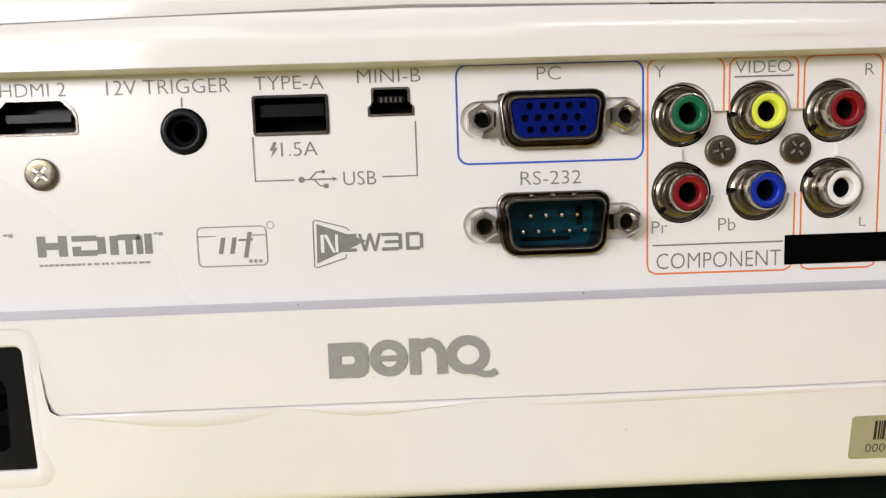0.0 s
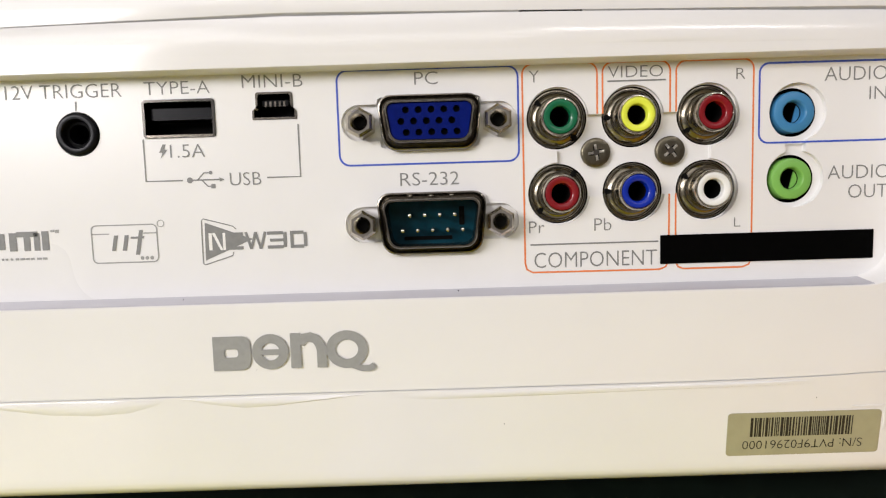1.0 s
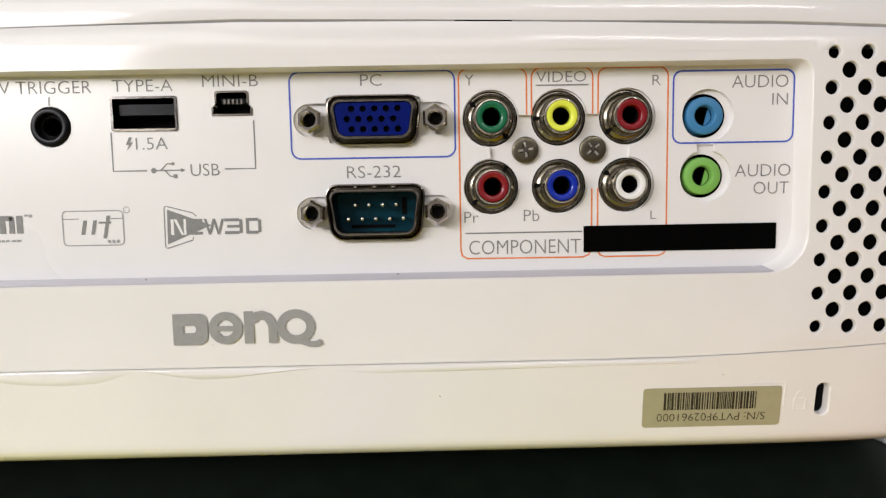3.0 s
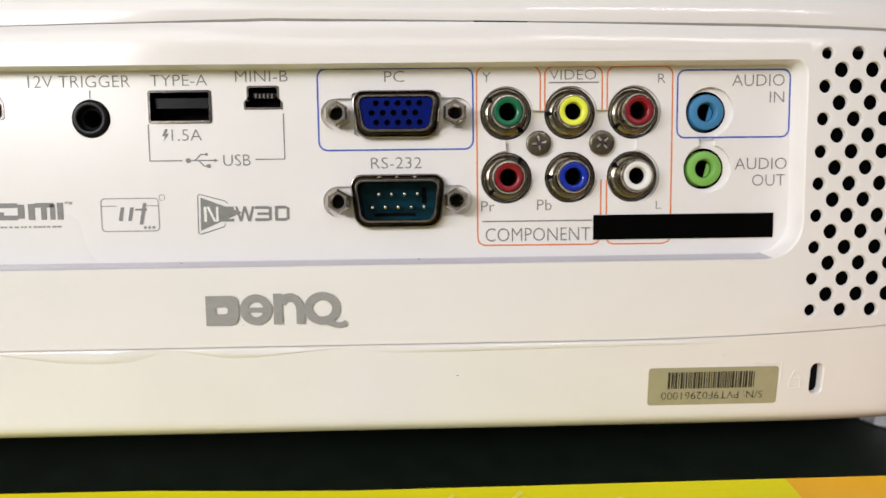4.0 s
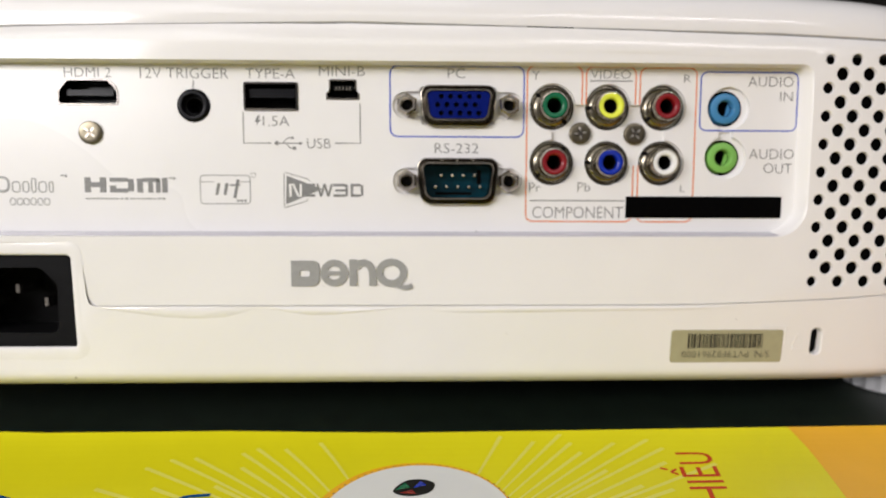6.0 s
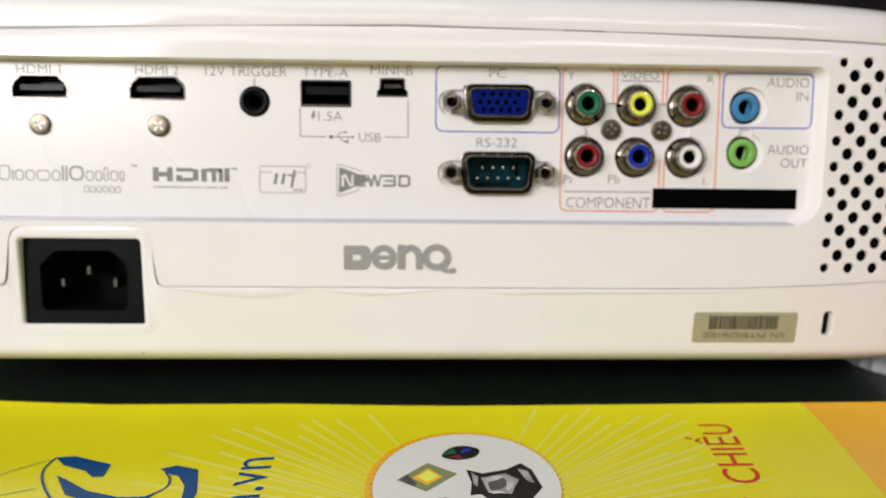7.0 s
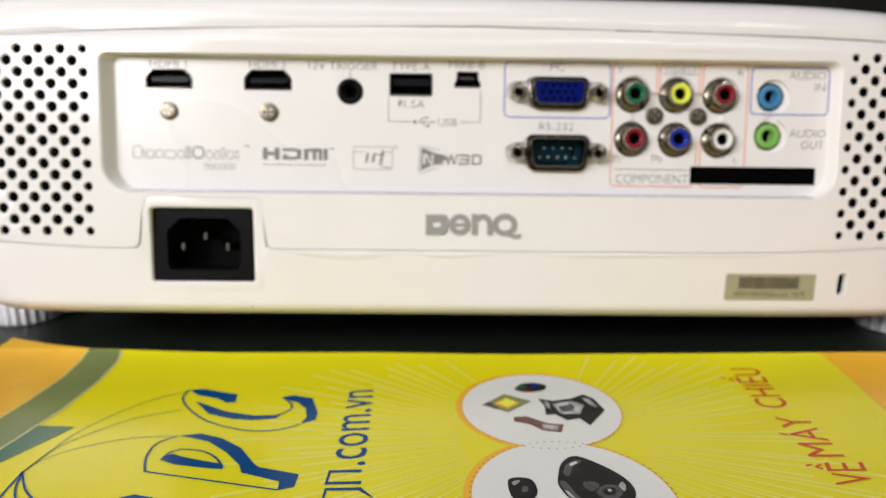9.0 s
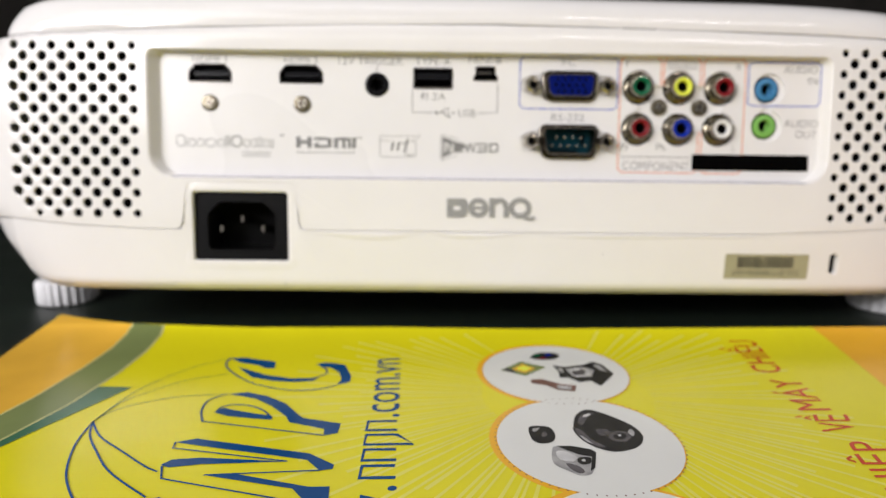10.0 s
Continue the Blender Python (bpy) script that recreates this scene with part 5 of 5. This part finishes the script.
# devices pictured in the second disc
print_part("printed_picture", [[(-12.1, -65.2), (-10.0, -59.6), (-6.2, -57.2), (-1.1, -61.6), (1.9, -66.3), (2.2, -70.7), (-0.4, -74.7), (-5.2, -76.5), (-8.9, -75.1), (-11.5, -71.7), (-12.5, -68.1)]], BLACKP, ZP, "black rounded device", soft=True)
print_part("printed_picture", [[(-12.1, -66.7), (-10.7, -67.0), (-9.6, -71.1), (-7.8, -73.6), (-7.4, -74.7), (-9.3, -74.1), (-11.4, -71.3)]], DGREYP, ZP + 0.02, soft=True)
print_part("printed_picture", [[(-7.3, -67.1), (-5.0, -66.9), (-4.5, -68.7), (-6.4, -70.0), (-7.3, -69.2)]], DGREYP, ZP + 0.02, soft=True)
print_part("printed_picture", [[(-3.4, -68.1), (-1.0, -68.2), (-0.2, -70.2), (-2.0, -72.4), (-4.5, -72.3), (-5.5, -70.4)]], DGREYP, ZP + 0.03, soft=True)
print_part("printed_picture", [[(-3.1, -69.1), (-1.6, -69.0), (-1.5, -70.3), (-2.6, -71.4), (-4.0, -71.2), (-4.3, -70.1)]], BLACKP, ZP + 0.04, soft=True)
print_part("printed_picture", [[(-22.5, -65.6), (-19.6, -64.9), (-17.6, -65.9), (-17.1, -69.1), (-18.2, -71.9), (-20.7, -72.7), (-22.6, -71.0)]], BLACKP, ZP, "small black device", soft=True)
print_part("printed_picture", [[(-20.1, -68.2), (-19.0, -67.9), (-19.0, -69.4), (-20.1, -69.9)]], DGREYP, ZP + 0.02, soft=True)
print_part("printed_picture", [[(-18.9, -74.8), (-17.8, -74.0), (-15.9, -75.2), (-13.9, -76.9), (-11.5, -77.0), (-11.0, -78.9), (-12.8, -84.1), (-15.3, -84.9), (-17.2, -83.4), (-19.8, -80.4)]], GREYP, ZP, "silver and black device", soft=True)
print_part("printed_picture", [[(-17.9, -73.8), (-14.6, -73.9), (-10.7, -75.4), (-10.0, -76.7), (-11.8, -82.4), (-13.0, -83.5), (-11.3, -78.3), (-14.0, -77.3), (-16.0, -75.5)]], BLACKP, ZP + 0.02)
print_part("printed_picture", [[(-14.4, -78.8), (-12.9, -78.3), (-11.7, -78.9), (-12.3, -80.7), (-13.9, -81.2), (-14.7, -80.2)]], BLACKP, ZP + 0.03, soft=True)

SILVERP = material("pale_grey_print", (0.55, 0.55, 0.55), 0.25, vary=0.25, scale=220, specular=0.3)
# glints and details on the pictured parts
for pts, m, up in (
    ([(-5.6, -32.4), (-3.4, -31.2), (-1.2, -31.4), (-2.6, -32.6), (-4.6, -33.4)], SILVERP, 0.035),
    ([(-0.9, -33.4), (0.9, -33.0), (0.2, -35.6), (-1.3, -36.8)], SILVERP, 0.035),
    ([(-5.2, -36.9), (-3.2, -36.5), (-1.4, -37.4), (-4.4, -37.6)], SILVERP, 0.035),
    ([(2.2, -28.6), (4.4, -29.6), (5.2, -34.2), (3.6, -33.2)], GREYP, 0.02),
    ([(-8.4, -29.6), (-7.0, -31.4), (-7.4, -35.0), (-8.2, -34.0)], GREYP, 0.02),
    ([(-20.6, -30.9), (-18.2, -28.5), (-15.8, -30.8), (-18.3, -33.0)], RING["yellow"], 0.025),
    ([(-24.6, -31.6), (-22.9, -30.0), (-20.6, -33.4), (-21.4, -34.2)], DGREYP, 0.02),
    ([(-10.4, -43.2), (-8.4, -43.8), (-8.8, -45.0), (-10.6, -44.4)], SILVERP, 0.03),
):
    print_part("printed_detail", [pts], m, ZP + up)
for pts, m, up in (
    ([(-10.6, -63.6), (-9.2, -60.4), (-6.8, -58.8), (-5.6, -59.4), (-8.0, -61.4), (-9.6, -64.6)], DGREYP, 0.02),
    ([(-8.6, -60.4), (-7.2, -59.4), (-6.6, -59.8), (-8.2, -61.0)], SILVERP, 0.03),
    ([(-11.6, -69.6), (-11.0, -70.0), (-10.2, -72.0), (-9.6, -73.2), (-10.6, -72.4), (-11.4, -70.8)], GREYP, 0.035),
    ([(-3.1, -69.6), (-2.5, -69.5), (-2.4, -70.1), (-3.0, -70.3)], SILVERP, 0.05),
    ([(-0.6, -68.8), (0.6, -67.0), (1.0, -68.4), (0.2, -70.2)], GREYP, 0.02),
    ([(-21.8, -66.4), (-20.2, -65.8), (-20.6, -66.8), (-21.6, -67.6)], GREYP, 0.02),
    ([(-18.4, -76.2), (-16.6, -75.9), (-14.6, -78.0), (-15.6, -80.0), (-18.2, -79.0)], SILVERP, 0.02),
    ([(-17.2, -80.6), (-15.0, -81.6), (-14.2, -83.6), (-15.4, -84.2), (-16.8, -82.6)], DGREYP, 0.02),
    ([(-13.8, -79.4), (-13.2, -79.2), (-13.1, -79.9), (-13.7, -80.1)], SILVERP, 0.045),
):
    print_part("printed_detail", [pts], m, ZP + up, soft=True)


def word(words, mat, start, away, height, z, label="", lean=False):
    """Words laid on the sheet from start along the direction away, letters standing towards its left."""
    cu = bpy.data.curves.new("printed_word", "FONT")
    cu.body = words
    cu.resolution_u = 3
    cu.offset = 0.0
    tmp = new("printed_word_outline", cu)
    bpy.context.view_layer.update()
    me = bpy.data.meshes.new_from_object(tmp.evaluated_get(bpy.context.evaluated_depsgraph_get()))
    bpy.data.objects.remove(tmp)
    bpy.data.curves.remove(cu)
    d = Vector(away)
    length = d.length
    d.normalize()
    u = Vector((-0.985, 0.02)) if lean else Vector((-d.y, d.x))
    co = [v.co.copy() for v in me.vertices]
    x0, x1 = min(c.x for c in co), max(c.x for c in co)
    for v, c in zip(me.vertices, co):
        a = (c.x - x0) / (x1 - x0) * length
        p = Vector(start) + d * a + u * (c.y / 0.7 * height)
        v.co = (p.x * MM, p.y * MM, z * MM)
    me.materials.clear()
    me.materials.append(mat)
    ob = new("printed_word", me)
    ob.parent = mat_ob
    if label:
        tagged(ob, label)
    return ob


word("CHIẾU", REDP, (55.2, -36.1), (5.9, 26.0), 8.4, Z2 + 0.04, lean=True)
word("MÁY", REDP, (52.6, -59.2), (3.3, 18.3), 8.2, Z2 + 0.04, lean=True)
word("VỀ", REDP, (51.1, -69.5), (3.5, 8.0), 8.0, Z2 + 0.04, lean=True)
word("HIỆP", REDP, (47.8, -91.5), (5.3, 17.7), 7.8, Z2 + 0.04, lean=True)
# big blue trade mark, as plain blue shapes with thin outlines
BLUE_SHAPES = [
    [(-108.0, -19.0), (-104.0, -18.5), (-93.0, -22.5), (-92.0, -27.5), (-94.5, -27.5), (-97.5, -25.0), (-104.0, -22.5)],
    [(-103.1, -26.5), (-99.8, -28.3), (-92.8, -32.6), (-84.6, -35.2), (-78.7, -35.2), (-76.6, -33.0), (-78.3, -37.0), (-84.0, -37.7), (-89.7, -36.8), (-96.6, -33.9)],
    [(-80.4, -25.0), (-77.2, -23.6), (-71.4, -25.6), (-68.2, -34.2), (-68.0, -38.2), (-71.3, -40.1), (-70.6, -36.4), (-71.9, -31.8), (-74.9, -28.0), (-77.0, -27.2)],
    [(-99.5, -45.0), (-94.5, -44.0), (-88.5, -46.5), (-82.5, -51.0), (-77.5, -57.5), (-76.0, -59.0), (-66.5, -62.0), (-66.5, -66.5), (-69.5, -67.5), (-70.0, -64.5), (-79.0, -61.0), (-80.5, -58.0), (-85.5, -52.5), (-91.0, -48.0), (-96.0, -46.0)],
    [(-98.9, -55.4), (-98.8, -53.8), (-97.3, -53.0), (-94.4, -54.3), (-88.9, -56.2), (-84.6, -57.4), (-83.5, -59.6), (-88.1, -58.9), (-94.9, -57.4)],
    [(-102.0, -69.5), (-98.0, -68.0), (-71.0, -75.0), (-65.0, -79.5), (-65.0, -81.0), (-67.5, -81.5), (-71.0, -77.5), (-96.5, -71.0)],
    [(-101.0, -78.5), (-99.5, -76.5), (-93.5, -76.0), (-75.0, -78.0), (-92.5, -78.5), (-99.0, -79.5)],
    [(-90.5, -82.5), (-85.0, -82.0), (-68.5, -87.0), (-64.5, -87.0), (-63.5, -94.0), (-67.5, -92.5), (-71.5, -87.5)],
    [(-104.0, -91.0), (-96.0, -89.5), (-72.0, -97.0), (-70.0, -103.0), (-76.0, -99.5)],
]
for n, shape in enumerate(BLUE_SHAPES):
    print_part("mark_shape", [shape], BLUEP, Z2 + 0.006 * n, "bold blue shape")


def smooth_line(pts, n=6):
    """Points of a smooth curve through the given ones."""
    out = []
    for k in range(len(pts) - 1):
        p0, p1, p2, p3 = (Vector(pts[max(0, min(len(pts) - 1, k + d))]) for d in (-1, 0, 1, 2))
        for m in range(n):
            t = m / n
            out.append(tuple(0.5 * (2 * p1 + (p2 - p0) * t + (2 * p0 - 5 * p1 + 4 * p2 - p3) * t * t + (3 * p1 - p0 - 3 * p2 + p3) * t ** 3)))
    return out + [tuple(pts[-1])]


for pts in ([(-108.0, -19.0), (-107.5, -24.5), (-102.5, -31.5), (-94.5, -38.5), (-84.0, -43.0), (-76.5, -43.0), (-71.5, -40.5)], [(-99.5, -45.0), (-103.0, -48.5), (-102.5, -54.5), (-100.0, -60.0)], [(-98.6, -53.5), (-97.7, -52.1), (-95.5, -51.3), (-91.1, -52.1), (-87.0, -54.8), (-83.7, -58.9)], [(-78.7, -26.1), (-76.3, -29.2), (-75.7, -31.8), (-76.7, -33.7), (-78.6, -35.4)]):
    print_lines("mark_outline", [smooth_line(pts)], 0.45, BLUEP, Z3 + 0.02)
for pts in ([(-100.0, -60.0), (-69.5, -67.5)], [(-102.0, -69.5), (-101.5, -72.0), (-75.0, -78.0)], [(-100.5, -79.0), (-98.5, -83.5), (-65.0, -93.0)], [(-90.5, -82.5), (-67.5, -81.5)]):
    print_lines("mark_outline", [pts], 0.45, BLUEP, Z3 + 0.03)
for pts in ([(-107.5, -19.5), (-115.5, -25.0), (-121.5, -33.5), (-125.5, -44.0), (-126.5, -59.0)], [(-104.5, -31.5), (-114.5, -35.5), (-121.5, -43.0), (-125.5, -49.5), (-126.5, -59.0)], [(-101.0, -45.0), (-111.5, -46.0), (-120.5, -50.0), (-125.0, -54.0), (-126.5, -59.0)]):
    print_lines("thin_curve", [smooth_line(pts)], 0.26, GREEN2, Z3)
for pts in ([(-126.5, -59.0), (-124.5, -68.5), (-120.5, -78.0), (-116.0, -85.0), (-108.0, -94.0)], [(-126.5, -59.0), (-123.5, -65.5), (-117.5, -73.0), (-110.0, -81.0), (-98.5, -89.5)], [(-126.0, -60.0), (-120.5, -66.5), (-112.0, -73.0), (-104.0, -79.0), (-100.5, -81.0)]):
    print_lines("thin_curve", [smooth_line(pts)], 0.42, BLUEP, Z3 + 0.01)
# web address: its readable ends as letters, the trade name between as plain bars
word(".com.vn", BLUEP, (-52.9, -59.0), (-2.1, 38.0), 10.6, Z2)
word("www.", BLUEP, (-49.8, -119.0), (-1.8, 32.0), 10.6, Z2)
for k in range(4):
    y0 = -61.2 - k * 6.3
    x0 = -53.0 - (y0 + 59) * 0.05
    low = 3.6 if k == 1 else 0.0
    print_lines("printed_bar", [[(x0 + low, y0 - 4.2), (x0 - 7.2, y0 - 4.2), (x0 - 7.2, y0), (x0 - 0.4, y0)]], 1.1, BLUEP, Z2, closed=(k == 1))

# the far edge of the sheet curls up a little from the table, with all that is printed on it
CURL = [-22.0 + 3.0 * k for k in range(12)]
SLANT = 0.04


def lift_at(q):
    qq = min(max(0.0, q - CURL[0]), 33.0)
    return 0.0033 * qq * qq + max(0.0, q - CURL[0] - 33.0) * 0.14


for ob in list(mat_ob.children):
    me = ob.data
    if max(v.co.y / MM + SLANT * v.co.x / MM for v in me.vertices) < CURL[0]:
        continue
    bm = bmesh.new()
    bm.from_mesh(me)
    for q in CURL:
        bmesh.ops.bisect_plane(bm, geom=list(bm.verts) + list(bm.edges) + list(bm.faces), dist=1e-7, plane_co=(0, q * MM, 0), plane_no=(SLANT, 1, 0))
    for v in bm.verts:
        x, y = v.co.x / MM, v.co.y / MM
        up = lift_at(y + SLANT * x)
        v.co = ((x - up * (x + 40.0) / 66.0) * MM, (y - up * (y + 178.0) / 66.0) * MM, v.co.z + up * MM)
    bm.to_mesh(me)
    bm.free()
